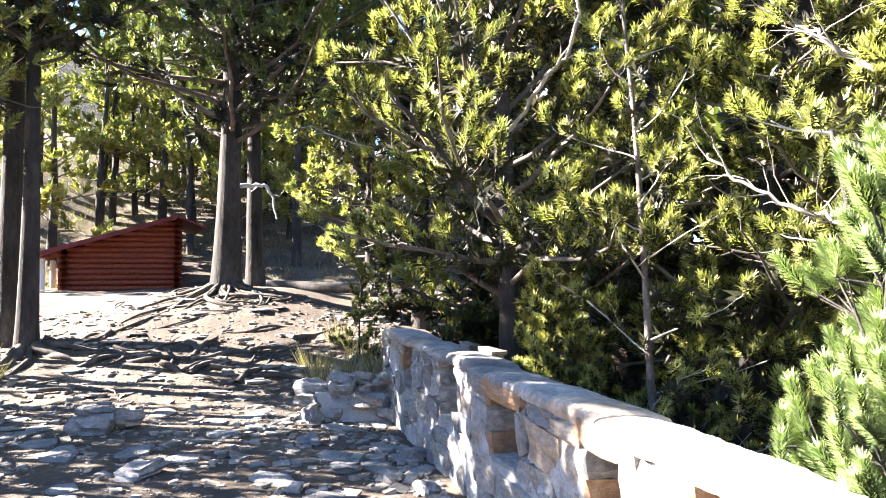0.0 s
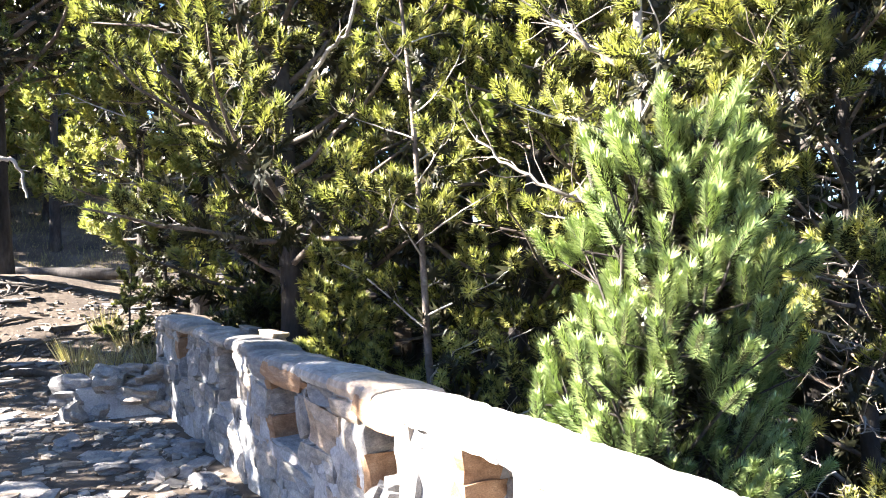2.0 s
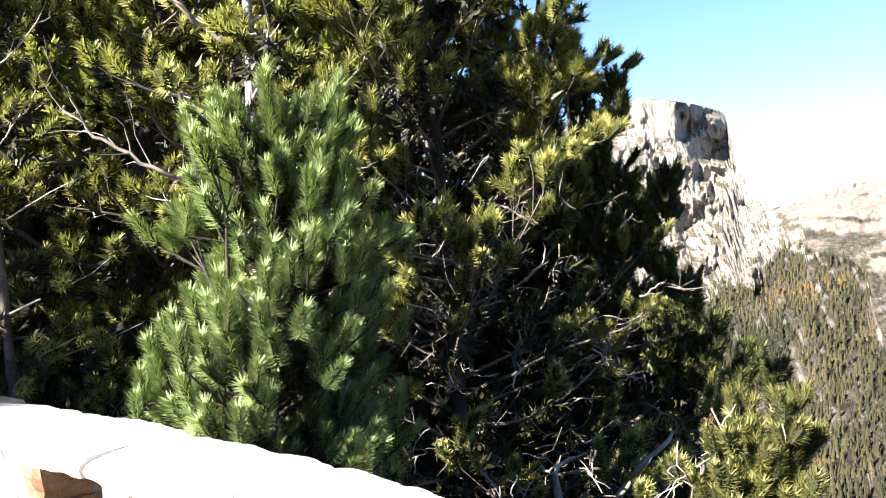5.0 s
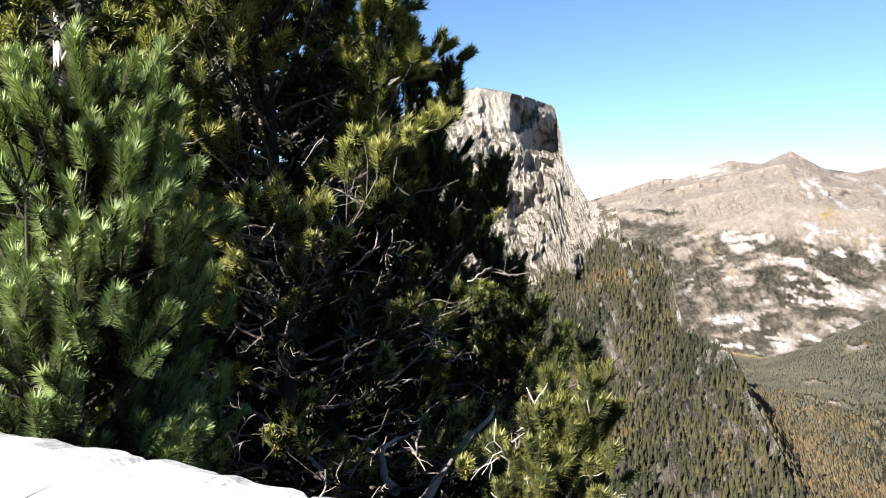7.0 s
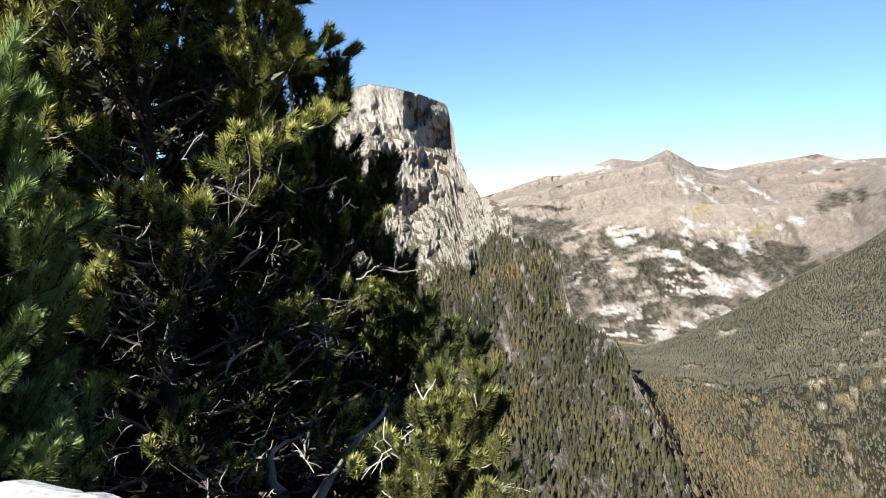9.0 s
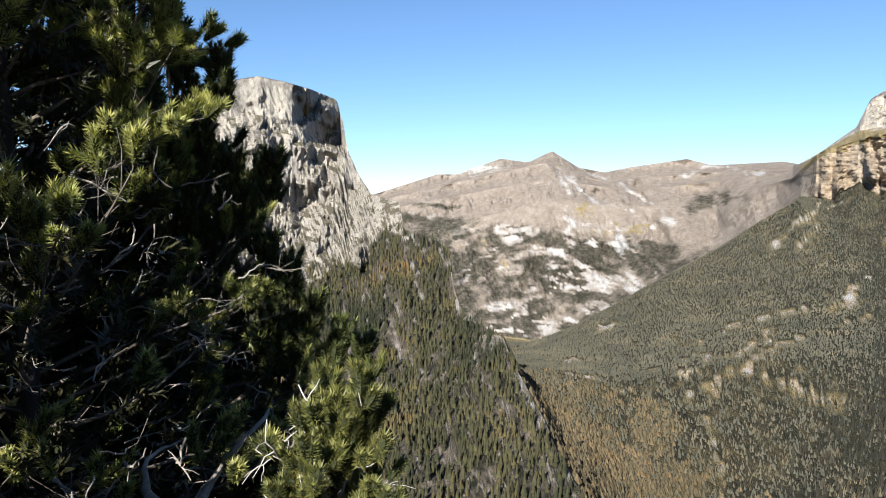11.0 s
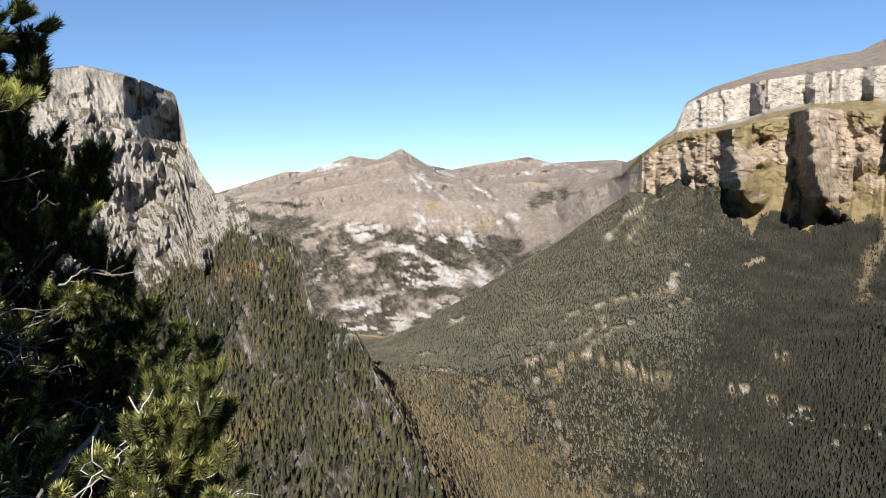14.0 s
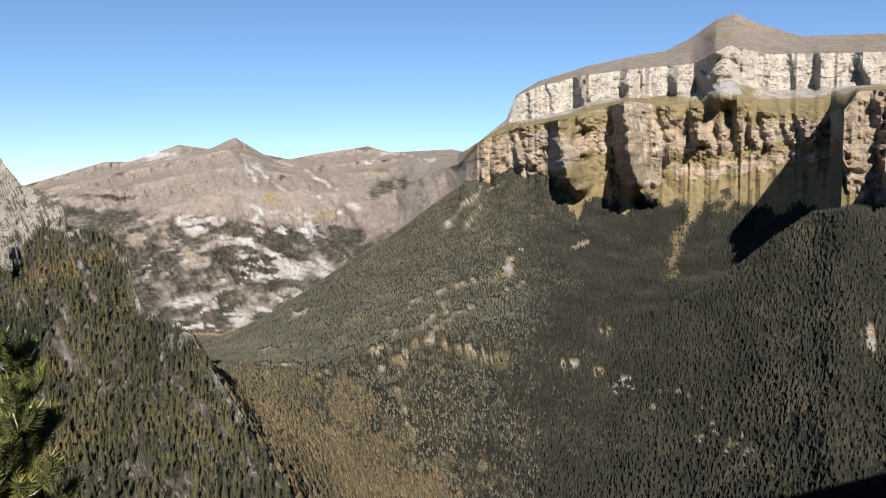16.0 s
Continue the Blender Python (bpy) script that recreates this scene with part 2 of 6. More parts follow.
def fbm(x, y, octaves=5, gain=0.5, seed=0):
    s, amp, tot = 0, 1.0, 0
    for o in range(octaves):
        s = s + amp * smooth_noise(x * 2 ** o, y * 2 ** o, seed + o)
        tot += amp
        amp *= gain
    return s / tot


def ridged(x, y, octaves=5, gain=0.5, seed=0):
    s, amp, tot = 0, 1.0, 0
    for o in range(octaves):
        s = s + amp * (1 - 2 * np.abs(smooth_noise(x * 2 ** o, y * 2 ** o, seed + o)))
        tot += amp
        amp *= gain
    return s / tot


# ---- ground: one sheet from the terrace to the far mountains ----
def wall_x(y):
    """The inner foot of the parapet wall, as x for a given y."""
    return np.interp(y, [-9, 1.0, 1.6, 2.05, 2.4, 2.9, 3.2, 3.6, 4.3, 5.2, 6.2, 7.8], [1.1, 0.99, 0.94, 0.87, 0.79, 0.685, 0.6, 0.5, 0.3, 0.08, -0.22, -0.66])


def near_height(x, y):
    """Ground of the terrace and the wooded bank round it."""
    z = 0.03 * fbm(x * 0.7, y * 0.7, 4, seed=3) + 0.015 * fbm(x * 5, y * 5, 3, seed=9)
    # rooty mound and hillside ahead
    rise = np.clip(y - 8.5, 0, None)
    z = z + np.where(x < 3, 1, np.clip(1 - (x - 3) / 6, 0, 1)) * (0.16 * np.minimum(rise, 5.5) + 0.012 * np.clip(rise - 5.5, 0, None) ** 1.0)
    z = z + 0.5 * np.clip(y - 27, 0, None) * np.clip(1 - (x + 4) / 30, 0, 1)
    z = z + 0.45 * np.exp(-(((x + 4.0) / 2.6) ** 2 + ((y - 13.2) / 2.6) ** 2))
    z = z + 0.12 * fbm(x * 0.3 + 5, y * 0.3, 4, seed=5) * np.clip((y - 7) / 4, 0, 1)
    # hillside behind and to the left of the terrace
    z = z + 0.3 * np.clip(-x - 16, 0, None)
    # drop beyond the wall
    over = np.clip(x - wall_x(y) - 0.35, 0, None) * np.clip((11 - y) / 4, 0, 1)
    far_over = np.clip(x - 2.5 - 0.25 * np.clip(y - 7, 0, None), 0, None)
    z = z - np.minimum(over * 1.6, 1.3) - 0.75 * far_over - 0.6 * np.clip(far_over - 5, 0, None)
    return z


def table(a, pairs):
    return np.interp(a, [p[0] for p in pairs], [p[1] for p in pairs])


# bearing, height angle of the crest of the wooded ridge with the cliff, and its distance
CREST = [(0, -14.0), (44, -10.0), (50, 2.0), (57, 8.8), (59.5, 9.3), (62, 9.8), (64, 9.5), (66, 9.0), (68.1, 8.25), (68.45, 6.9), (68.7, 6.1), (68.9, 4.5), (69.9, 2.3), (70.9, 0.8), (73.1, 0.2), (73.6, -2.0),
         (76.4, -3.0), (77.2, -3.9), (77.7, -7.0), (78.5, -9.0), (81.7, -10.7), (83.0, -13.4), (85.2, -17.0), (86.5, -19.7), (88.3, -22.3), (92, -29.0), (100, -38), (145, -44)]
SLOPE_TOP = [(0, 500), (45, 700), (58, 860), (70, 900), (78, 860), (85, 800), (92, 720), (100, 600), (145, 500)]
WOODLINE = [(0, -5.0), (40, -5.0), (60, -6.5), (65.8, -6.2), (69.6, -4.8), (71.6, -2.6), (73.6, -2.0), (100, -2)]
FAR_SKY = [(60, 0.5), (71, 0.8), (76.2, 2.5), (77.8, 2.5), (81.3, 3.8), (83.5, 3.5), (85.4, 4.4), (87.5, 3.1), (89.5, 2.7), (91.5, 3.1), (95.7, 3.7), (97.5, 3.2), (102.5, 3.4), (103.8, 3.1), (104.7, 4.0), (106.9, 5.7),
           (107.7, 7.6), (109.5, 8.6), (113.3, 9.6), (117.2, 10.2), (119.1, 10.35), (121, 11.2), (122.7, 12.3), (124, 12.6), (125.5, 11.8), (128.4, 10.6), (133.5, 10.2), (145, 10)]
LEVELS = {
    "valley": ([(60, 1200), (85, 1100), (95, 800), (110, 650), (145, 600)], [(60, -14), (80, -14.5), (85, -18), (92, -26), (98, -29), (145, -30)]),
    "mid": ([(60, 1700), (80, 1500), (84, 1150), (88, 960), (94, 1020), (98, 1100), (106, 1250), (115, 1350), (119, 1300), (124, 1360), (129.5, 1420), (131, 1380), (145, 1300)],
            [(60, -13), (85, -13), (92, -13.6), (98, -12), (106, -10.5), (115, -10), (119.4, -9.9), (122, -8.0), (124.3, -6.3), (127, -3.9), (129.5, -2.0), (131.6, -1.7), (134, -2.8), (145, -3)]),
    "shoulder": ([(60, 2200), (85, 2200), (94, 2300), (98, 2500), (103, 2600), (106, 2200), (119, 1900), (129, 1850), (131, 1470), (145, 1400)],
                 [(60, -11.5), (84, -11.0), (87, -9.8), (90, -8.1), (94, -5.6), (98, -3.2), (101, -1.0), (103.4, 0.6), (106, -2), (111, -3), (119, -6), (124, -6.6), (127, -4.3), (129.5, -2.6), (131.6, -1.65), (145, -2.8)]),
    "foot": ([(60, 3000), (92, 3100), (98, 3200), (102.5, 3100), (104.5, 2720), (106, 2680), (110, 2500), (115, 2380), (124, 2300), (130.4, 2250), (131.2, 1560), (145, 1500)],
             [(60, -10), (78, -10.3), (85, -11.0), (90, -8.8), (94, -6.2), (98, -3.7), (101, -1.4), (103.4, 0.7), (107, 0.9), (111, 1.5), (112.4, 0.3), (116, 0.2), (119.3, -0.3), (124.2, -0.5), (128, 0.6), (130.8, 1.2), (131.6, -1.5), (145, -1.6)]),
    "cliff1": ([(60, 3900), (98, 3900), (102.5, 3400), (104.5, 2800), (106, 2760), (110, 2600), (115, 2480), (124, 2420), (130.4, 2370), (131.2, 1660), (145, 1600)],
               [(60, -3), (71, -2.5), (78, -1.5), (85, 0.4), (92, 0.0), (98, 0.6), (103, 2.2), (104.7, 4.0), (108, 5.1), (111.5, 5.6), (116.3, 6.8), (120, 6.2), (124, 5.7), (128, 5.3), (131.2, 5.3), (132, 6.5), (145, 6.8)]),
    "ledge": ([(60, 4200), (98, 4150), (103, 3700), (105, 3000), (108, 2850), (120, 2750), (130, 2700), (145, 2500)],
              [(60, -1), (71, -0.6), (78, 0.8), (85, 2.2), (92, 1.2), (98, 2.0), (103, 2.7), (104.7, 3.99), (107.1, 5.4), (111.5, 6.2), (114.2, 7.05), (117.6, 6.95), (121.7, 7.3), (123.6, 7.9), (126, 7.0), (133.6, 6.9), (145, 7.0)]),
    "cliff2": ([(60, 4450), (98, 4400), (103, 4000), (105, 3080), (108, 2920), (120, 2820), (130, 2770), (145, 2600)],
               [(60, 0), (71, 0.2), (78, 1.9), (85, 3.5), (89, 2.1), (92, 2.2), (98, 2.7), (103, 2.95), (104.7, 4.0), (106.9, 5.69), (107.7, 7.5), (109.5, 8.2), (113, 8.9), (117, 9.2), (121, 9.3), (123.6, 10.4), (126, 9.6), (133.6, 9.0), (145, 8.8)]),
    "sky": ([(60, 4700), (98, 4700), (103, 4600), (105, 3200), (108, 3100), (120, 3350), (130, 3300), (145, 3200)], FAR_SKY),
}
COUNTS = {"valley": 8, "mid": 38, "shoulder": 30, "foot": 38, "cliff1": 62, "ledge": 18, "cliff2": 40, "sky": 28}
NEAR_EDGE, NEAR_ROWS, BANK_ROWS, RIDGE_ROWS = 42.0, 96, 8, 138


def smooth(x):
    x = np.clip(x, 0, 1)
    return x * x * (3 - 2 * x)


def band(x, lo, hi, soft):
    return smooth((x - lo) / soft + 0.5) * smooth((hi - x) / soft + 0.5)


# buttresses of the cliffs: bearing, how far each stands out, width of its shaded flank
TEETH_LOW = [(104.5, 60, 0.4), (105.5, 90, 0.5), (107.3, 110, 0.5), (108.2, 70, 0.4), (110.2, 230, 1.1), (112.6, 70, 0.4), (115.3, 330, 1.4), (117.6, 90, 0.5), (118.9, 110, 0.5), (121.0, 150, 0.7), (122.9, 60, 0.4), (124.2, 120, 0.5),
             (125.2, 70, 0.35), (126.1, 90, 0.4), (127.4, 60, 0.35), (128.3, 90, 0.4), (133.2, 90, 0.5), (136, 90, 0.5)]
TEETH_HIGH = [(106, 40, 0.5), (108.9, 35, 0.3), (110.6, 25, 0.25), (112.8, 190, 0.9), (113.9, 35, 0.3), (116.2, 120, 0.8), (117.8, 30, 0.3), (119.8, 120, 0.7), (121.9, 420, 1.7), (126.5, 30, 0.4), (128.2, 25, 0.3), (129.8, 80, 0.6), (132.5, 100, 0.6), (135, 90, 0.5)]
# share of the lower and upper buttresses from the start to the end of each level, and where the lower ones set in
TEETH_SHARE = {"foot": ((0.0, 1.0, 0.72), (0, 0)), "cliff1": ((1.0, 0.75, 0.0), (0, 0)), "ledge": ((0.75, 0.0, 0.0), (0, 1)), "cliff2": ((0, 0, 0), (1, 0.8)), "sky": ((0, 0, 0), (0.8, 0))}


# share of the lower cliff's height where turf gives way to rock, and where the rock ends
ROCK_FROM = [(103, 0.0), (109.5, 0.0), (112, 0.2), (113, 0.5), (115, 0.45), (115.6, 0.0), (118.8, 0.05), (119.8, 0.5), (123, 0.52), (131, 0.56), (131.6, 0.1), (145, 0.1)]
ROCK_TO = [(103, 0.9), (109, 0.85), (112, 0.7), (113, 0.74), (115, 0.78), (115.6, 1.1), (117.5, 1.1), (118.5, 0.86), (130, 0.86), (131, 1.1), (145, 1.1)]
# open places in the forest: bearing, height angle, half widths, slant
CLEARINGS = [(106.9, -6.6, 1.0, 0.55, 0.5), (92.4, -14.2, 1.6, 0.22, 0.45), (95.6, -12.8, 1.5, 0.3, 0.3), (98.2, -14.1, 0.9, 0.22, 1.0), (100.4, -12.1, 1.2, 0.3, 0.4), (105.0, -13.3, 1.8, 0.4, -0.15), (104.6, -15.4, 0.8, 0.4, 0),
             (114.2, -11.3, 1.0, 0.22, 0.1), (115.6, -15.7, 2.0, 0.3, -0.2), (118.6, -17.0, 1.2, 0.3, -0.5), (125.4, -19.6, 2.2, 0.8, -0.25), (122.2, -18.7, 1.3, 0.4, -0.3), (105.4, -22.0, 1.0, 0.2, -0.2), (101.5, -9.6, 1.9, 0.3, 0.75),
             (111.7, -13.9, 1.3, 0.2, 0.3), (133.0, -11.0, 0.7, 1.2, 0), (112.6, -4.5, 0.6, 0.3, 0.5), (89.8, -9.6, 0.9, 0.22, 0.3), (87.3, -12.2, 0.9, 0.3, 0.2)]


# gravel tracks and stream beds through the forest: bearing and height angle along each
TRACKS = [
    [(84.0, -13.4), (87.0, -13.4), (90.9, -13.6), (93.9, -12.6), (96.1, -11.7), (99.9, -11.0)],
    [(96.3, -14.4), (98.9, -12.8), (100.1, -11.6), (104.4, -9.2), (108.2, -7.5)],
    [(100.0, -11.9), (103.2, -12.9), (106.3, -12.5)],
    [(113.8, -14.3), (116.9, -15.2), (121.2, -16.0), (122.9, -18.1), (125.8, -18.4), (128.9, -19.2)],
    [(97.2, -10.1), (100.5, -8.3), (105.1, -7.0), (108.4, -4.7)],
    [(97.6, -15.9), (99.3, -20.7), (98.4, -23.2)],
]


# the far range: screes (bearing, height angle along each), pale places and woods (bearing, height angle, half widths, slant)
FAR_SCREES = [
    [(85.5, 4.1), (87.2, 1.8), (89.0, 0.2)],
    [(88.1, 3.0), (90.8, 1.8), (95.0, -1.0)],
    [(86.0, 2.7), (86.5, 0.4), (87.2, -1.9)],
    [(90.4, -1.2), (90.8, -2.5), (91.3, -3.7)],
    [(89.7, 0.4), (91.5, -0.3), (93.3, -1.6)],
    [(77.8, 2.7), (79.8, 3.1), (82.4, 3.2)],
    [(95.2, 2.6), (98.8, 3.0), (101.3, 2.6)],
]
FAR_PALE = [(79.8, 2.7, 1.6, 0.51, 0.00), (86.5, -6.4, 1.1, 0.41, 0.00), (91.5, -5.7, 2.0, 0.54, 0.25), (90.0, -8.2, 1.4, 0.32, 0.20), (83.3, -10.1, 2.5, 0.83, 0.10), (81.4, -8.3, 0.9, 0.37, 0.00), (87.2, -8.8, 1.1, 0.32, 0.00), (86.0, -3.3, 1.4, 0.92, -0.40), (88.8, -2.8, 1.4, 0.68, -0.60), (79.1, -5.1, 1.6, 0.60, 0.80), (82.4, -2.8, 2.1, 0.55, -0.30), (94.5, -1.0, 0.5, 0.31, 0.00), (75.0, -0.7, 1.4, 0.18, 0.00), (92.4, -6.4, 1.3, 0.22, 0.20)]
FAR_WOODS = [(76.2, -0.1, 2.5, 0.27, -0.10), (79.6, -1.7, 1.8, 0.83, -0.30), (75.9, -1.6, 1.4, 0.32, 0.00), (91.5, -3.7, 3.6, 1.12, -0.10), (85.1, -4.9, 2.5, 0.69, 0.00), (88.4, -7.4, 2.7, 0.55, 0.00), (97.6, 0.4, 3.2, 0.85, 0.20), (77.7, -8.3, 2.1, 1.38, 0.00), (83.8, -7.4, 2.8, 0.69, 0.00)]


def lines(a, e, rows, width):
    """How near each place lies to one of the lines, 0 to 1."""
    out = 0 * a
    for line in rows:
        for (a0, e0), (a1, e1) in zip(line, line[1:]):
            k = np.clip(((a - a0) * (a1 - a0) + (e - e0) * (e1 - e0)) / ((a1 - a0) ** 2 + (e1 - e0) ** 2), 0, 1)
            out = np.maximum(out, np.exp(-((a - a0 - k * (a1 - a0)) ** 2 + (1.6 * (e - e0 - k * (e1 - e0))) ** 2) / width ** 2))
    return out


def spots_at(a, e, rows):
    out = 0 * a
    for b, el, wa, we, slant in rows:
        out = np.maximum(out, np.exp(-(((a - b) / wa) ** 2) - ((e - el - slant * (a - b)) / we) ** 2))
    return out


def clearings(a, e):
    out = 0 * a
    for b, el, wa, we, slant in CLEARINGS:
        out = np.maximum(out, np.exp(-(((a - b) / (1.1 * wa)) ** 2) - ((e - el - slant * (a - b)) / (1.25 * we)) ** 2))
    return out


def teeth(a, rows):
    """Saw-toothed plan of a cliff: each flank comes forward sharply, then falls back slowly."""
    out = 0 * a
    for (b, depth, width), nxt in zip(rows, rows[1:] + [(rows[-1][0] + 3, 0, 0)]):
        out = out + depth * smooth((a - b) / width) * (1 - np.clip((a - b - width) / max(0.2, nxt[0] - b - width), 0, 1))
    return out


def build_ground():
    fine = np.arange(52.0, 138.0, 0.17)
    coarse_l = np.concatenate([np.arange(-40, 12, 0.5), np.arange(12, 52, 1.25)])
    rest = np.arange(138.0, 320.0, 3.0)
    a = np.concatenate([coarse_l, fine, rest])
    na = len(a)
    wrapped = np.where(a > 180, a - 360, a)
    ca = np.clip(wrapped, 0, 145)
    ar = np.radians(a)
    sa, cs = np.sin(ar), np.cos(ar)
    R, Z, COV = [], [], []
    # terrace and bank
    for r in np.concatenate([[0.05], np.geomspace(0.6, NEAR_EDGE, NEAR_ROWS - 1)]):
        R.append(np.full(na, r))
        Z.append(near_height(r * sa, r * cs))
        COV.append(np.tile([0.3, 0.2, 0.0], (na, 1)))
    zn = Z[-1]
    # the open view, against the wooded hillside at the back
    view = smooth((wrapped + 4) / 16) * smooth((170 - wrapped) / 20)
    crest_e = table(ca, CREST)
    hill_rise = np.where(wrapped < -6, 0.35, 0.05)
    hill = lambda r: zn + np.minimum(r - NEAR_EDGE, 160) * hill_rise

    BRUSH, SCREE = [], [0 * view] * NEAR_ROWS

    def lay(r, el, cov, brush=0.0, loose=0.0):
        z = EYE + r * np.tan(np.radians(el))
        R.append(r + 0 * view)
        Z.append(hill(np.minimum(r, 900)) * (1 - view) + z * view)
        c = np.empty((na, 3))
        c[:] = cov
        COV.append(c)
        BRUSH.append(brush + 0 * view)
        SCREE.append(np.clip(loose + 0 * view, 0, 1))
    foot_r = np.full(na, 150.0)
    foot_e = np.minimum(-46.0, crest_e - 6)
    near_e = np.degrees(np.arctan2(zn - EYE, NEAR_EDGE))
    for s in np.linspace(0.1, 1, BANK_ROWS):
        lay(NEAR_EDGE + (foot_r - NEAR_EDGE) * s, near_e + (foot_e - near_e) * s ** 0.6, (0.9, 0.2, 0))
    # wooded ridge with the cliff on its upper part
    wl = table(ca, WOODLINE)
    top_r = table(ca, SLOPE_TOP)
    for i in range(1, RIDGE_ROWS + 1):
        s = (i / RIDGE_ROWS) ** 0.9
        el = foot_e + (crest_e - foot_e) * s
        rocky = smooth((el - wl + 3.4 * fbm(ca * 0.6, el * 0.55, 5, 0.62, seed=36)) / 3.0 + 0.5) * np.clip((76.0 - ca) / 2.5, 0, 1)
        t = np.clip((el + 46.0) / (wl + 46.0), 0, 1.15)
        up = np.clip((el - wl) / 14.0, 0, 1)
        r = foot_r + (top_r - foot_r) * t ** 1.35 + 130 * up ** 1.1
        fade = np.clip((1 - s) * 10, 0, 1)
        gul = fbm(ca * 0.22 + 3 + el * 0.05, el * 0.12, 4, 0.5, seed=21)
        facet = fbm(ca * 0.55, el * 0.42, 3, 0.55, seed=23)
        crag = ridged(ca * 1.3 + 0.25 * el, el * 0.8, 5, 0.62, seed=31)
        r = r * (1 + fade * (0.05 * gul * (1 - rocky) - rocky * (0.04 * facet + 0.006 * crag + 0.008 * ridged(ca * 3.1 + el, el * 1.6, 4, 0.7, seed=33))))
        # overhanging top that turns away from the sun, and a lower broken one
        aw = ca + 1.3 * fbm(ca * 0.7, el * 0.7, 5, 0.6, seed=34)
        ew = el + 1.1 * fbm(ca * 0.5 + 5, el * 0.6, 5, 0.62, seed=35)
        r = r + smooth((68.9 - ca) / 0.6) * 230 * np.clip((aw - 64.7) / 3.2, 0, 1) * smooth((ew - 4.7 - 0.2 * (67 - ca)) / 0.9 + 0.5)
        r = r + fade * 45 * np.clip((aw - 64.6) / 1.6, 0, 1) * band(ew + 0.4 * (ca - 66.3), 3.3, 4.6, 0.9) * smooth((68.9 - ca) / 0.8)
        r = r + rocky * fade * 5 * ridged(ca * 4.5 + 0.6 * el, el * 2.2, 4, 0.65, seed=37)
        r = r + rocky * fade * (45 * smooth((aw - 62.2) / 0.5) - 45 * smooth((aw - 60.6) / 2.2) + 30 * smooth((aw - 70.2) / 0.4) - 30 * smooth((aw - 69.0) / 1.2))
        # slanting ribs, each with a steep flank that faces away from the sun
        for scale, tall, sd in ((0.45, 30, 64), (1.1, 14, 65), (2.9, 6, 66)):
            q = (ca + 0.75 * el) * scale + 1.8 * fbm(ca * 0.5, el * 0.95, 5, 0.66, seed=sd) + 9
            q = q - np.floor(q)
            r = r - rocky * fade * tall * np.clip(0.55 + 0.9 * fbm(ca * 0.7 + 2, el * 0.7, 3, seed=sd + 40), 0, 1) * q * smooth((1 - q) / 0.22)
        ledges = 0.5 * band(el, 1.7, 2.6, 0.4) + np.clip(1 - (crest_e - el) / 0.5, 0, 1) * (ca < 67.8)
        outcrop = np.clip(crag * 2.4 - 1.0, 0, 1)
        spots = fbm(ca * 2.2, el * 2.2, 3, seed=41)
        wood = np.clip(0.8 - rocky * (0.58 + 0.9 * up) + 0.9 * spots * rocky * (1 - up) + 0.3 * fbm(ca * 0.8, el * 0.8, 4, seed=40) * (1 - rocky) - 0.5 * outcrop * (1 - rocky), 0, 1)
        edge_rock = np.clip(1 - (crest_e - el) / 2.2, 0, 1) * (ca > 76.5) * np.clip(0.2 + 2.2 * fbm(ca * 1.3, el * 1.3, 4, 0.6, seed=44), 0, 1)
        wood = np.clip(wood - 0.75 * edge_rock, 0, 1)
        lay(r, el, np.stack([wood * (1 - 0.6 * np.clip(ledges, 0, 1) * rocky), np.clip(rocky * (1 - 0.75 * ledges) * (1 - 0.5 * (1 - up) * np.clip(0.2 + 1.8 * fbm(ca * 1.1, el * 1.3, 4, 0.6, seed=45), 0, 1)) + 0.35 * outcrop + edge_rock + 0.12, 0, 1), 0.9 + 0 * wood], 1), 0.0, 0.42 * edge_rock + 0.4 * outcrop * (1 - rocky))
    # behind the crest: valley, forest, cliffs and peaks
    prev_r, prev_e = R[-1].copy(), crest_e.copy()
    isfar = smooth((104.3 - ca) / 1.2)
    for name in COUNTS:
        rr, ee = (table(ca, t) for t in LEVELS[name])
        if name in ("foot", "cliff1", "ledge", "cliff2"):
            rr = rr - (50 * fbm(ca * 0.3 + 7, ca * 0, 2, seed=50) + 22 * ridged(ca * 1.7 + 2, ca * 0, 4, 0.55, seed=51)) * (1 - isfar)
        if name == "foot":
            ee = ee + (1 - isfar) * smooth((131 - ca) / 0.8) * (1.0 * fbm(ca * 0.55, ca * 0, 4, 0.6, seed=52) + 0.2)
        rr = np.maximum(rr, prev_r + 25)
        if name == "valley":
            rr = prev_r + 25 + 475 * smooth((77 - ca) / 3)
            tie = smooth((ca - 79.5) / 2.0)
            mid_r, mid_e = (table(ca, t) for t in LEVELS["mid"])
            rr = rr * (1 - tie) + tie * (prev_r + 0.2 * (np.maximum(mid_r, prev_r + 60) - prev_r))
            ee = ee * (1 - tie) + tie * (crest_e + 0.2 * (mid_e - crest_e))
        m = COUNTS[name]
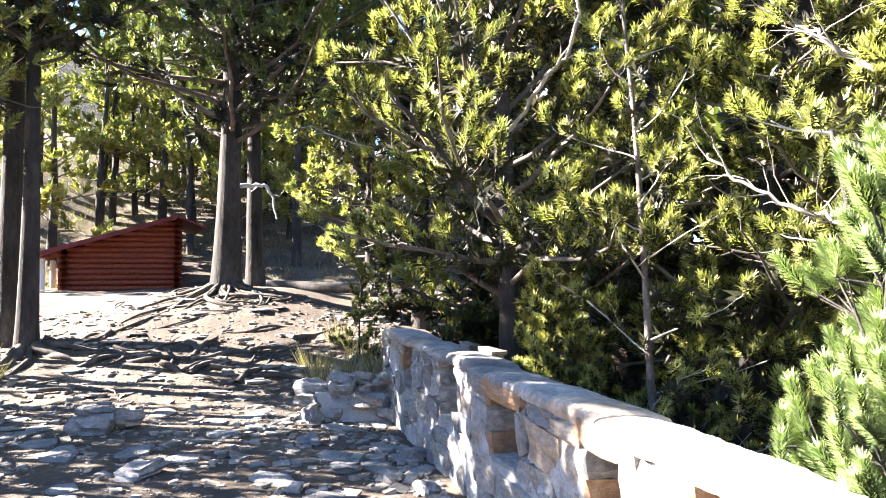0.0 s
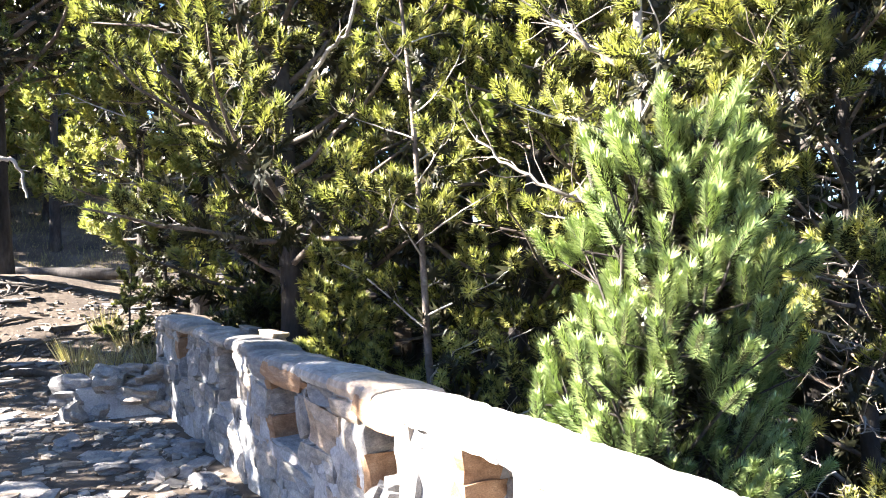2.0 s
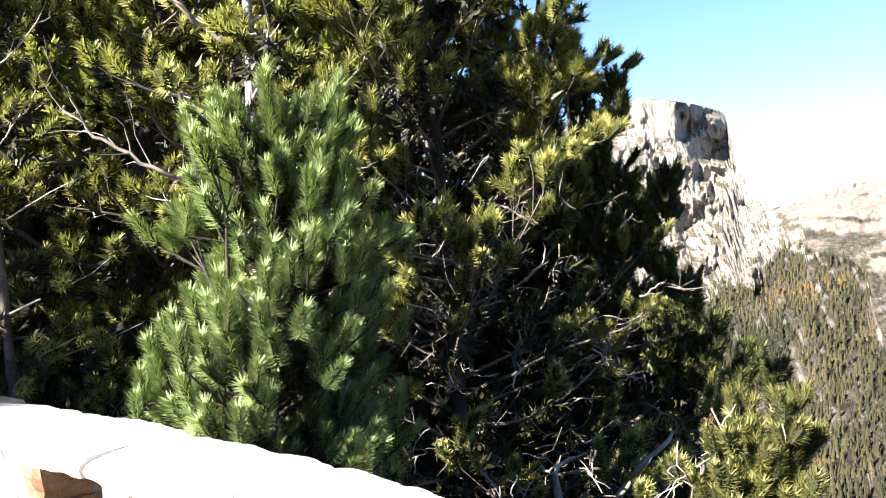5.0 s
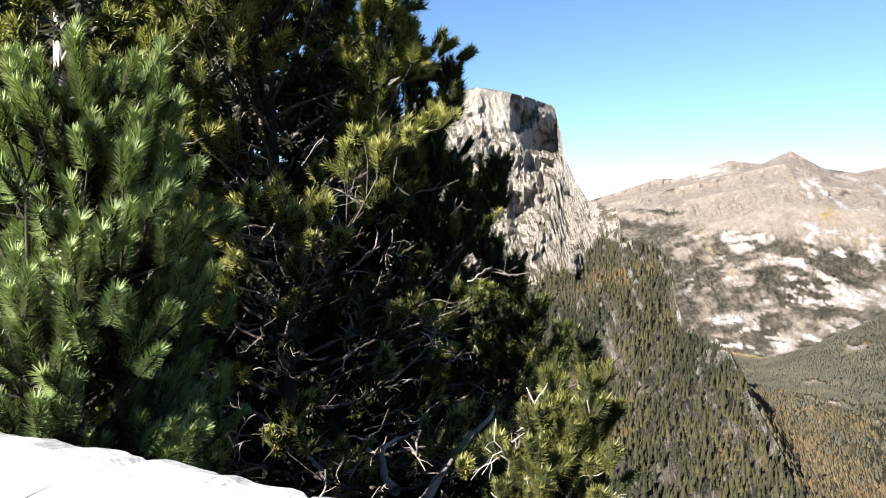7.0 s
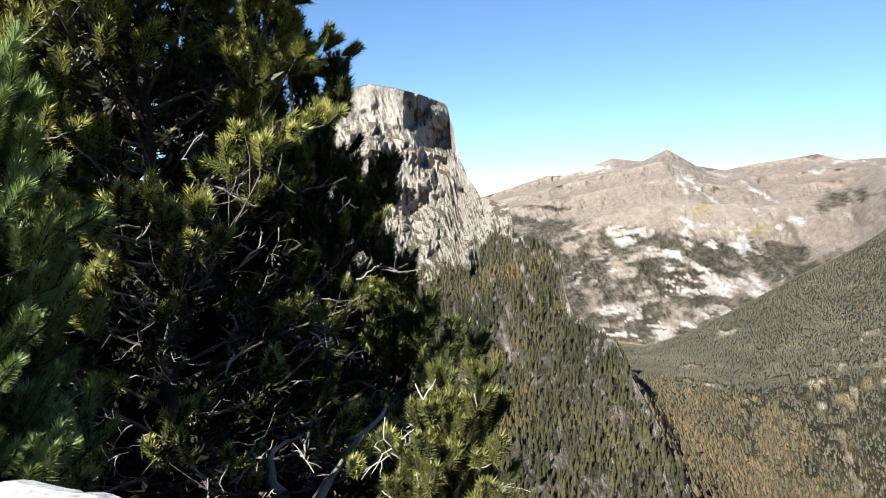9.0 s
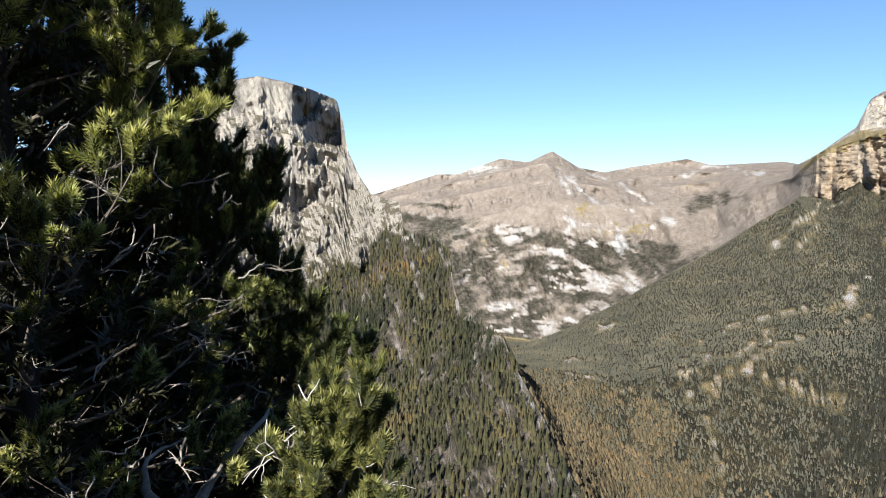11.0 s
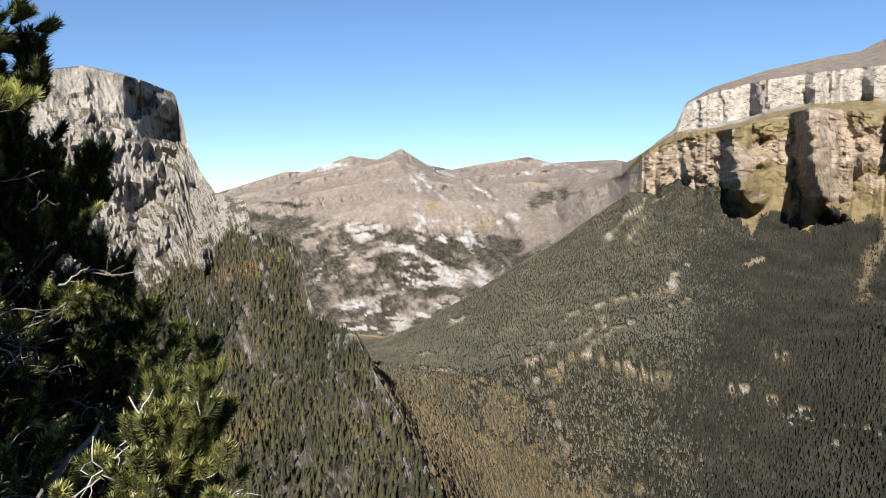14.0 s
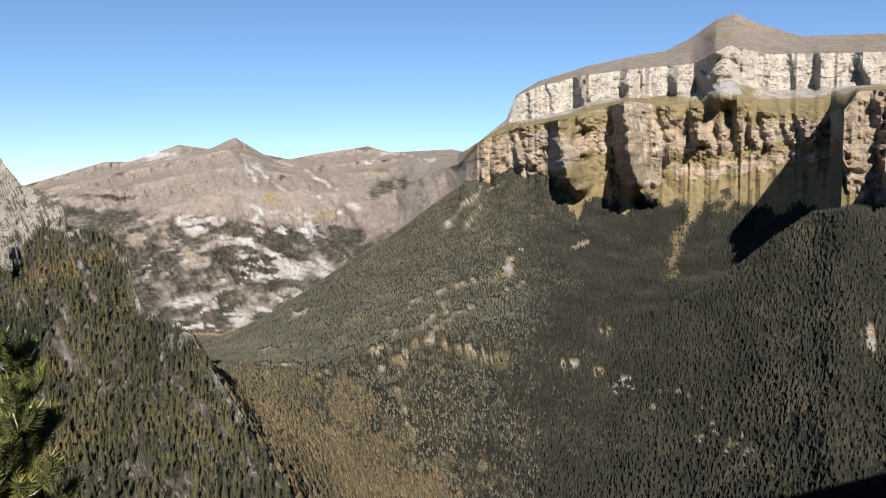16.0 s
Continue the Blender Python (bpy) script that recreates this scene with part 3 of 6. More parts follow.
        for i in range(1, m + 1):
            s = i / m
            el = prev_e + (ee - prev_e) * s
            r = prev_r + (rr - prev_r) * s
            w = math.sin(math.pi * s)
            brush = loose = 0.0
            if name in TEETH_SHARE:
                lean = ca + 0.55 * fbm(ca * 0.5, el * 0.55, 4, 0.6, seed=55) + 0.12 * (el - 3)
                part_out = 1.05 + 0.9 * fbm(ca * 0.35, el * 0.5, 3, seed=56)
                lo, hi = TEETH_SHARE[name]
                out_lo = lo[0] + (lo[1] - lo[0]) * smooth((s - lo[2]) / (1 - lo[2]))
                out_hi = hi[0] + (hi[1] - hi[0]) * s
                ragged = np.clip(0.6 + 1.2 * fbm(ca * 1.1, el * 1.3, 4, 0.6, seed=57), 0, 1)
                big = [q for q in TEETH_LOW if q[1] >= 200]
                small = [q for q in TEETH_LOW if q[1] < 200]
                if name == "cliff1":
                    small_out = ragged * smooth((s - table(ca, ROCK_FROM) + 0.15) / 0.2)
                else:
                    small_out = ragged * (table(ca, ROCK_FROM) < 0.1 if name == "foot" else 1.0)
                r = r - (1 - isfar) * part_out * (small_out * teeth(lean, small) * out_lo + teeth(lean, big) * out_lo + teeth(lean, TEETH_HIGH) * out_hi)
            if name == "valley":
                cov = np.tile([0.62, 0.15, 0.0], (na, 1))
                brush = 0.8
            elif name in ("mid", "shoulder") or name == "foot":
                g = fbm(ca * 0.2 + el * 0.06, el * 0.12 + 4, 4, 0.55, seed=70)
                r = r * (1 + w * 0.03 * g)
                patch = fbm(ca * 0.75 + el * 0.35, el * 2.0, 5, 0.6, seed=71)
                cw, ew = ca + 0.7 * fbm(ca * 0.9, el * 0.9, 4, 0.6, seed=75), el + 0.35 * fbm(ca * 0.9 + 7, el * 1.2, 4, 0.6, seed=78)
                open_ground = clearings(cw, ew) * np.clip(0.5 + 2.4 * fbm(ca * 1.8, el * 2.6, 5, 0.68, seed=76), 0, 1.25)
                open_ground = np.maximum(open_ground, lines(ca + 0.35 * fbm(ca * 1.3, el * 1.3, 4, 0.6, seed=67), el + 0.2 * fbm(ca * 1.3 + 4, el * 1.6, 4, 0.6, seed=68), TRACKS, 0.27) * np.clip(0.7 + 1.6 * fbm(ca * 1.2, el * 2.0, 4, 0.65, seed=69), 0, 1))
                open_ground = smooth((open_ground - 0.3) / 0.35)
                # pale scree below the lower cliff and the dry gully
                chute = (np.exp(-((cw - 105.1 - 0.95 * (el - 0.5)) / 0.3) ** 2) + 0.8 * np.exp(-((cw - 106.3 - 0.8 * (el - 0.5)) / 0.2) ** 2)) * np.clip(0.5 + 1.3 * fbm(ca * 1.5, el * 1.5, 4, 0.6, seed=61), 0, 1)
                chute = chute * band(el, -3.0, 1.0, 0.8) + 0.45 * np.exp(-((cw - 121.3 - 0.25 * el + 1.2 * fbm(el * 0.5, ca * 0.1, 3, seed=53)) / 0.6) ** 2) * band(el, -7.5, 1, 1.5)
                apron = smooth((el + 1.7 + 2.2 * fbm(ca * 0.8, el * 0.4, 4, 0.6, seed=73)) / 1.0) * (1 - isfar) * smooth((ca - 109) / 4) * (name == "foot")
                bare = np.clip(1.3 * np.clip(patch - 0.33, 0, 1) + 1.25 * open_ground + chute + 0.8 * apron, 0, 1)
                floor = band(el, -40, -13.8, 2.0) * smooth((90 - 1.5 * (el + 14) - ca + 10 * fbm(ca * 0.35, el * 0.6, 5, 0.6, seed=79)) / 14 + 0.3)
                # thinner wood cover at lower bearings lightens the ground under the hazed forest
                wood = np.clip(0.97 - bare, 0, 1) * (1 - 0.35 * np.clip(floor, 0, 1)) * (1 - 0.2 * smooth((113 - ca + 8 * fbm(ca * 0.25, el * 0.3, 4, 0.6, seed=63)) / 10))
                rockc = np.clip(np.clip(open_ground + chute, 0, 1) * (0.62 + 0.5 * fbm(ca * 1.7, el * 2.4, 4, 0.6, seed=72)) + 0.1, 0, 1) * (1 - 0.5 * np.clip(floor, 0, 1))
                if name == "foot":
                    wood = wood * (1 - isfar) + isfar * np.clip(0.55 + 0.8 * fbm(ca * 0.5, el * 1.5, 4, seed=74), 0, 1)
                cov = np.stack([wood, np.clip(rockc, 0, 1), 0.4 * np.clip(open_ground * (1 - chute), 0, 1)], 1)
                loose = np.clip(0.7 * chute * (ca < 110) + 0.6 * open_ground * np.clip(0.45 + 2.0 * fbm(ca * 1.6, el * 3.4, 4, 0.65, seed=62), 0, 1), 0, 1)
                brush = np.clip(floor, 0, 1) * (1 - 0.8 * np.clip(bare, 0, 1))
            else:
                gl = ridged(ca * 0.33 + 0.12 * el, el * 0.1, 5, 0.55, seed=80)
                g2 = fbm(ca * 0.6, el * 0.5, 4, 0.55, seed=86)
                r = r * (1 + w * (0.035 * gl + 0.018 * g2 + 0.008 * ridged(ca * 1.1 - 0.5 * el, el * 0.5, 4, 0.6, seed=84)) * isfar)
                wood_here, grey_here = 0 * ca, 0 * ca
                if name in ("cliff1", "cliff2"):
                    # uneven strata and columns
                    zz = EYE + r * np.tan(np.radians(el))
                    lie = zz / 52.0 + 0.9 * fbm(ca * 0.25, ca * 0, 3, seed=87) + 1.3 * fbm(zz / 60.0, ca * 0.16, 4, seed=89)
                    bench = lie - np.floor(lie)
                    uneven = np.clip(0.4 + 1.3 * fbm(ca * 0.7 + 3, el * 0.9, 3, seed=58), 0, 1)
                    rocky_part = smooth((s - table(ca, ROCK_FROM) + 0.05) / 0.1) if name == "cliff1" else 1.0
                    col = ridged(ca * 1.9 + 0.5 * fbm(ca, el, 3, seed=59), el * 0.9 + 3, 5, 0.66, seed=82)
                    r = r + w ** 0.5 * (1 - isfar) * (6 * bench * uneven * rocky_part - 12 * col * uneven * rocky_part + 34 * fbm(ca * 0.9, el * 1.1, 5, 0.62, seed=81))
                    if name == "cliff1":
                        su = s + 0.16 * fbm(ca * 1.1, el * 0.8, 4, 0.6, seed=88)
                        turf = np.maximum(smooth((table(ca, ROCK_FROM) - su) / 0.1 + 0.5) * (table(ca, ROCK_FROM) > 0.02), smooth((su - table(ca, ROCK_TO)) / 0.1 + 0.5))
                        outcrops = np.clip(np.clip(2.0 * fbm(ca * 0.9, el * 2.6, 4, 0.6, seed=98) - 0.4, 0, 1) + 0.9 * band(su, 0.2, 0.36, 0.08) * band(ca, 119, 130.5, 1.5), 0, 1)
                        turf = np.clip(turf * (1 - 0.9 * outcrops) + (bench > 0.8) * 0.45 * uneven, 0, 1)
                        wood_here = 0.55 * turf * band(su, 0.05, 0.4, 0.2) * np.clip(0.35 + 1.2 * fbm(ca * 1.8, el * 2.6, 3, seed=99), 0, 1)
                        grey_here = 0.25 * uneven
                    else:
                        turf = (bench > 0.82) * 0.5 * uneven
                        grey_here = 0.8 + 0 * ca
                    rock = 1.0 - 0.95 * turf + 0.12 * fbm(ca * 0.7, el * 1.5, 4, seed=83)
                elif name == "ledge":
                    gravel = band(ca, 108, 115.5, 3) * smooth((s - 0.35) / 0.4) + band(ca, 120.3, 124.6, 2) * smooth((s - 0.3) / 0.4) + 0.8 * smooth((ca - 124.5) / 1.5) * smooth((s - 0.45) / 0.3)
                    rock = np.clip(gravel * (0.75 + 0.6 * fbm(ca * 1.2, el * 3, 4, seed=83)), 0, 1)
                    grey_here = rock * 0.9
                else:
                    rock = 0.5 * fbm(ca * 0.5, el * 1.2, 4, seed=83) + 0.5 * np.clip(1 - s * 2.6, 0, 1)
                    grey_here = 0.62 + 0.25 * fbm(ca * 0.3, el * 0.8, 3, seed=97)
                # far range: brown turf above, pale folded strata and woods below, screes from the peak
                cw = ca + 0.9 * fbm(ca * 0.6 + 4, el * 0.7, 5, 0.6, seed=95)
                ew = el + 0.5 * fbm(ca * 0.7 + 9, el * 0.8, 5, 0.6, seed=96)
                tex = fbm(ca * 1.4, el * 1.9, 5, 0.65, seed=94)
                patches = fbm(ca * 0.5 + 9, el * 0.6, 5, 0.6, seed=91)
                strata = fbm(cw * 0.55 + 3, (el + 0.035 * (cw - 82.5) ** 2 - 0.12 * (cw - 82.5)) * 2.6, 5, 0.62, seed=90)
                fold = smooth((strata - 0.02) / 0.16) * smooth((-0.6 - el) / 1.2) * np.clip(0.45 + 1.5 * fbm(ca * 0.5, el * 0.6, 4, 0.6, seed=92), 0, 1) * np.clip(1.4 - 0.13 * np.abs(ca - 85), 0, 1)
                lowf = smooth((-0.9 - 0.1 * (ca - 84) - ew) / 1.4)
                streak = lines(cw, ew, FAR_SCREES, 0.3) * np.clip(0.55 + 1.8 * tex, 0, 1)
                pale_spots = spots_at(cw, ew, FAR_PALE) * np.clip(0.4 + 2.6 * strata, 0, 1.2)
                woods = spots_at(cw, ew, FAR_WOODS)
                fwood = np.clip(np.maximum(lowf * np.clip(0.78 + 0.8 * patches + 0.5 * tex - 0.4 * fold, 0, 1), woods * np.clip(0.75 + tex, 0, 1)) - 0.9 * pale_spots - 0.7 * np.clip(fold, 0, 1), 0, 1)
                # cap lets paler ground show through the woods, haze put into the cover
                fwood = np.clip(fwood * smooth((4 - el) / 2), 0, 0.74)
                loose = isfar * np.clip(0.62 * streak + 0.55 * pale_spots + 0.55 * fold + 0.2 * lowf * np.clip(tex, 0, 1), 0, 0.8) + (1 - isfar) * (0.65 * rock * (name == "ledge"))
                frock = np.clip(0.25 * lowf + 0.35 * np.clip(tex, 0, 1) + 0.4 * streak, 0, 1)
                rock = rock * (1 - isfar) + isfar * frock
                cov = np.stack([fwood * isfar + (1 - isfar) * wood_here, np.clip(rock, 0, 1), np.clip(isfar * (0.72 + 0.4 * patches) + (1 - isfar) * grey_here, 0, 1)], 1)
            lay(r, el, cov, brush, loose)
        prev_r, prev_e = rr, ee
    lay(np.full(na, 4930.0), np.minimum(prev_e - 3, 0.0), (0, 0.3, 0.2))
    R, Z, COV = np.array(R), np.array(Z), np.array(COV)
    rows = len(R)
    X, Y = R * sa, R * cs
    verts = np.stack([X, Y, Z], -1).reshape(-1, 3)
    i = np.arange(rows - 1)[:, None] * na
    j = np.arange(na)[None]
    k = (j + 1) % na
    faces = np.stack([i + j, i + na + j, i + na + k, i + k], -1).reshape(-1, 4)[:, ::-1]
    me = mesh_of("ground", verts, faces, TERRAIN, True)
    col = me.attributes.new("cover", "FLOAT_COLOR", "POINT")
    col.data.foreach_set("color", np.concatenate([COV.reshape(-1, 3), 1 - np.array(SCREE).reshape(-1, 1)], 1).astype(np.float32).ravel())
    me.materials.append(SOIL)
    mi = np.zeros((rows - 1, na), np.int32)
    mi[:NEAR_ROWS] = 1
    me.polygons.foreach_set("material_index", mi.ravel())
    me.polygons.foreach_set("use_smooth", mi.ravel() == 1)
    tagged(new("ground", me), "stony terrace ground falling into a wooded valley ringed by limestone mountains", "ground", kind="structure")
    return a, wrapped, R, Z, COV, np.array([0 * view] * NEAR_ROWS + BRUSH)


BEARINGS, WRAPPED, GR, GZ, GCOV, GBRUSH = build_ground()


def conifers(count, row0, row1, a0, a1, h0, h1, tiers, sides, seed, brush=False, wide=1.0, side=0):
    """Spiky far trees strewn over a stretch of the ground sheet where it is wooded."""
    rng = np.random.default_rng(seed)
    cols = np.where((WRAPPED >= a0) & (WRAPPED <= a1))[0][:-1]
    r, z, cov = GR[row0:row1], GZ[row0:row1], GCOV[row0:row1, :, 0]
    area = np.abs(np.diff(r, axis=0))[:, cols] * r[:-1, cols] + np.abs(np.diff(z, axis=0))[:, cols] * r[:-1, cols] * 0.2
    w = (area * (GBRUSH[row0:row1][:-1, cols] if brush else np.clip(cov[:-1, cols] - 0.45, 0, 1))).ravel()
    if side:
        # one forest in two brightnesses by bearing, parted along a wandering border
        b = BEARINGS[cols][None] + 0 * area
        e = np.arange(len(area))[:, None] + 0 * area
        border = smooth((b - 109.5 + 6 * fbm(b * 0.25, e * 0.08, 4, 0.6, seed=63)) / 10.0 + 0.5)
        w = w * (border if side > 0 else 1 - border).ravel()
    pick = rng.choice(len(w), count, p=w / w.sum())
    pi, pj = np.unravel_index(pick, (r.shape[0] - 1, len(cols)))
    u, v = rng.random(count), rng.random(count)
    c = cols[pj]

    def at(arr):
        return (arr[pi, c] * (1 - u) + arr[pi + 1, c] * u) * (1 - v) + (arr[pi, c + 1] * (1 - u) + arr[pi + 1, c + 1] * u) * v
    rr, zz = at(r), at(z)
    aa = np.radians(BEARINGS[c] * (1 - v) + BEARINGS[c + 1] * v)
    h = rng.uniform(h0, h1, count) * rng.choice([0.6, 1, 1, 1.15], count)
    wid = h * rng.uniform(0.17, 0.27, count) * wide
    V, F = [], []
    ang = np.linspace(0, 2 * np.pi, sides, endpoint=False)
    per = 0
    fs = []
    tv = []
    for k in range(tiers):
        lo, hi, rad = k / tiers * 0.85, min(1.0, (k + 1.6) / tiers), 1 - 0.8 * k / tiers
        for q in range(sides):
            tv.append((rad * math.cos(ang[q] + k), rad * math.sin(ang[q] + k), lo))
        tv.append((0, 0, hi))
        b = k * (sides + 1)
        fs += [(b + q, b + (q + 1) % sides, b + sides) for q in range(sides)]
    tv, fs = np.array(tv), np.array(fs)
    jit = 1 + rng.uniform(-0.3, 0.3, (count, len(tv)))
    verts = np.stack([rr[:, None] * np.sin(aa)[:, None] + tv[None, :, 0] * wid[:, None] * jit,
                      rr[:, None] * np.cos(aa)[:, None] + tv[None, :, 1] * wid[:, None] * jit,
                      zz[:, None] - 0.4 + tv[None, :, 2] * h[:, None]], -1).reshape(-1, 3)
    faces = (fs[None] + np.arange(count)[:, None, None] * len(tv)).reshape(-1, 3)
    return verts, faces


ROW_SLOPE = NEAR_ROWS
ROW_VALLEY = ROW_SLOPE + BANK_ROWS + RIDGE_ROWS + COUNTS["valley"]
CONIFER_NEAR = two_scale("ridge_conifers", (0.018, 0.022, 0.012), (0.056, 0.053, 0.026), (0.15, 0.096, 0.038), 0.012, 0.3, 1.0, 0.1, 0.1, None, "island")
v1, f1 = conifers(9500, ROW_SLOPE + 3, ROW_SLOPE + BANK_ROWS + RIDGE_ROWS, 52, 96, 5, 11, 3, 5, 1)
tagged(new("ridge_forest", mesh_of("ridge_forest", v1, f1, CONIFER_NEAR)), "dark conifer forest on the steep ridge below the cliff", "forest", kind="stuff")
ROW_FOREST_END = ROW_VALLEY + COUNTS["mid"] + COUNTS["shoulder"] + COUNTS["foot"] - 2
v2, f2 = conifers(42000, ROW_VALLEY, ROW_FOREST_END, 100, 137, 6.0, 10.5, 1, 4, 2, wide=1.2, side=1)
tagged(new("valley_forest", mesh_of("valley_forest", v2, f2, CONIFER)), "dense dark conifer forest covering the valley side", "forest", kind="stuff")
# paler forest tone, with the distance haze put into the colour
HAZED = two_scale("mixed_forest", (0.037, 0.039, 0.031), (0.066, 0.065, 0.05), (0.106, 0.093, 0.066), 0.012, 0.3, 1.0, 0.1, 0.1, None, "island")
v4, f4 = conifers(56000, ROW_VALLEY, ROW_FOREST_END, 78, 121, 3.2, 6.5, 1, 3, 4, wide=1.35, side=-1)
tagged(new("mixed_forest", mesh_of("mixed_forest", v4, f4, HAZED)), "olive-grey forest on the far side of the valley, toned for haze", "forest", kind="stuff")
SHRUB = two_scale("autumn_shrubs", (0.056, 0.047, 0.028), (0.088, 0.071, 0.041), (0.125, 0.09, 0.05), 0.015, 0.3, 1.0, 0.1, 0.1, None, "island")
v3, f3 = conifers(9000, ROW_VALLEY - COUNTS["valley"] - 2, ROW_VALLEY + COUNTS["mid"], 78, 110, 3.0, 6.5, 1, 5, 3, True, 2.2)
tagged(new("valley_shrubs", mesh_of("valley_shrubs", v3, f3, SHRUB)), "olive and brown leafless scrub on the valley slope", "shrubs", kind="stuff")


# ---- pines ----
# near-black needles that paint the shade inside the crowns
SHADE_NEEDLE = needle_material("shade_needles", (0.012, 0.014, 0.006), (0.022, 0.024, 0.01), (0.04, 0.034, 0.016), 0.0)
def shoot(n, length, needle, width, seed, lean0=62, lean1=30, core=0.0):
    """Needle triangles of one foxtail shoot along +z."""
    rng = np.random.default_rng(seed)
    t = (np.arange(n) + 0.5) / n
    phi = np.arange(n) * 2.39996 + rng.uniform(-0.3, 0.3, n)
    lean = np.radians(lean0 + (lean1 - lean0) * t + rng.uniform(-9, 9, n))
    rad = np.stack([np.cos(phi), np.sin(phi), 0 * phi], 1)
    tang = np.stack([-np.sin(phi), np.cos(phi), 0 * phi], 1)
    d = rad * np.sin(lean)[:, None] + np.array([0, 0, 1]) * np.cos(lean)[:, None]
    base = np.array([0, 0, 1]) * (t * length)[:, None] + rad * 0.003
    ln = needle * rng.uniform(0.8, 1.12, n) * (1 - 0.12 * t)
    tip = base + d * ln[:, None]
    hw = width / 2
    v = np.stack([base + tang * hw, tip, base - tang * hw], 1).reshape(-1, 3)
    f = np.arange(n * 3).reshape(-1, 3)
    if core:
        # opaque core, coloured dark for the shade among the needles
        ang = np.arange(4) * math.pi / 2
        ring = np.stack([np.cos(ang), np.sin(ang), 0 * ang], 1)
        cv = np.concatenate([ring * core * 0.8, ring * core + [0, 0, length * 0.7], [[0, 0, length * 1.05]]])
        cf = []
        for i in range(4):
            a, b = i, (i + 1) % 4
            cf += [(a, b, b + 4), (a, b + 4, a + 4), (a + 4, b + 4, 8)]
        f = np.concatenate([f, np.array(cf) + len(v)])
        v = np.concatenate([v, cv])
    return v, f


SHOOTS = {
    "brush": [shoot(260, 0.115, 0.047, 0.0052, s, 64, 38, 0.012) for s in range(4)],
    "near": [shoot(66, 0.075, 0.046, 0.0078, s + 5, 68, 36, 0.014) for s in range(4)],
    "mid": [shoot(36, 0.07, 0.05, 0.0115, s + 10, 70, 34, 0.014) for s in range(4)],
    "far": [shoot(15, 0.11, 0.085, 0.032, s + 20, 70, 32) for s in range(3)],
    "wide": [shoot(11, 0.26, 0.2, 0.095, s + 30, 66, 20) for s in range(3)],
}
NEEDLES = {"brush": 260, "near": 66, "mid": 36}
INNER = [shoot(24, 0.14, 0.085, 0.028, s + 40, 95, 30) for s in range(3)]


def frames_for(dirs, rng):
    """Rotation matrices whose z axis is each direction, with a random spin."""
    d = dirs / (np.linalg.norm(dirs, axis=1)[:, None] + 1e-9)
    ref = rng.normal(size=d.shape)
    u = np.cross(d, ref)
    u /= np.linalg.norm(u, axis=1)[:, None] + 1e-9
    return np.stack([u, np.cross(d, u), d], -1)


def crown_mesh(name, pos, dirs, sizes, style, mat, rng):
    pos, dirs, sizes = np.array(pos), np.array(dirs), np.array(sizes)
    soup, core_slots = Soup(), []
    kinds = SHOOTS[style]
    which = rng.integers(0, len(kinds), len(pos))
    fr = frames_for(dirs, rng)
    for k, (v, f) in enumerate(kinds):
        sel = np.where(which == k)[0]
        if not len(sel):
            continue
        vv = np.einsum("nij,vj->nvi", fr[sel], v) * sizes[sel][:, None, None] + pos[sel][:, None]
        ff = f[None] + (np.arange(len(sel)) * len(v))[:, None, None]
        soup.add(vv.reshape(-1, 3), ff.reshape(-1, 3))
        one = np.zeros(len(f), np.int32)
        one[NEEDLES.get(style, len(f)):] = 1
        core_slots.append(np.tile(one, len(sel)))
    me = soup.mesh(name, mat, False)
    me.materials.append(SHADE_CORE)
    me.polygons.foreach_set("material_index", np.concatenate(core_slots))
    return me


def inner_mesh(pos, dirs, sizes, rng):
    """Near-black foliage inside a crown, standing in for the shade there."""
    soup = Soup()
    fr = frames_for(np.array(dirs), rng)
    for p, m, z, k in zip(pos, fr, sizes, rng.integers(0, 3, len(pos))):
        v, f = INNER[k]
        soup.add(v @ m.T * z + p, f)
    return soup.mesh("shade_foliage", SHADE_NEEDLE, False)


def bent(start, direction, length, n, rng, wiggle=0.12, lift=0.0):
    """Points of a wandering stem."""
    d = np.array(direction, float)
    d /= np.linalg.norm(d)
    p = np.array(start, float)
    pts = [p.copy()]
    for _ in range(n - 1):
        d = d + rng.normal(size=3) * wiggle + np.array([0, 0, lift])
        d /= np.linalg.norm(d)
        p = p + d * length / (n - 1)
        pts.append(p.copy())
    return np.array(pts)


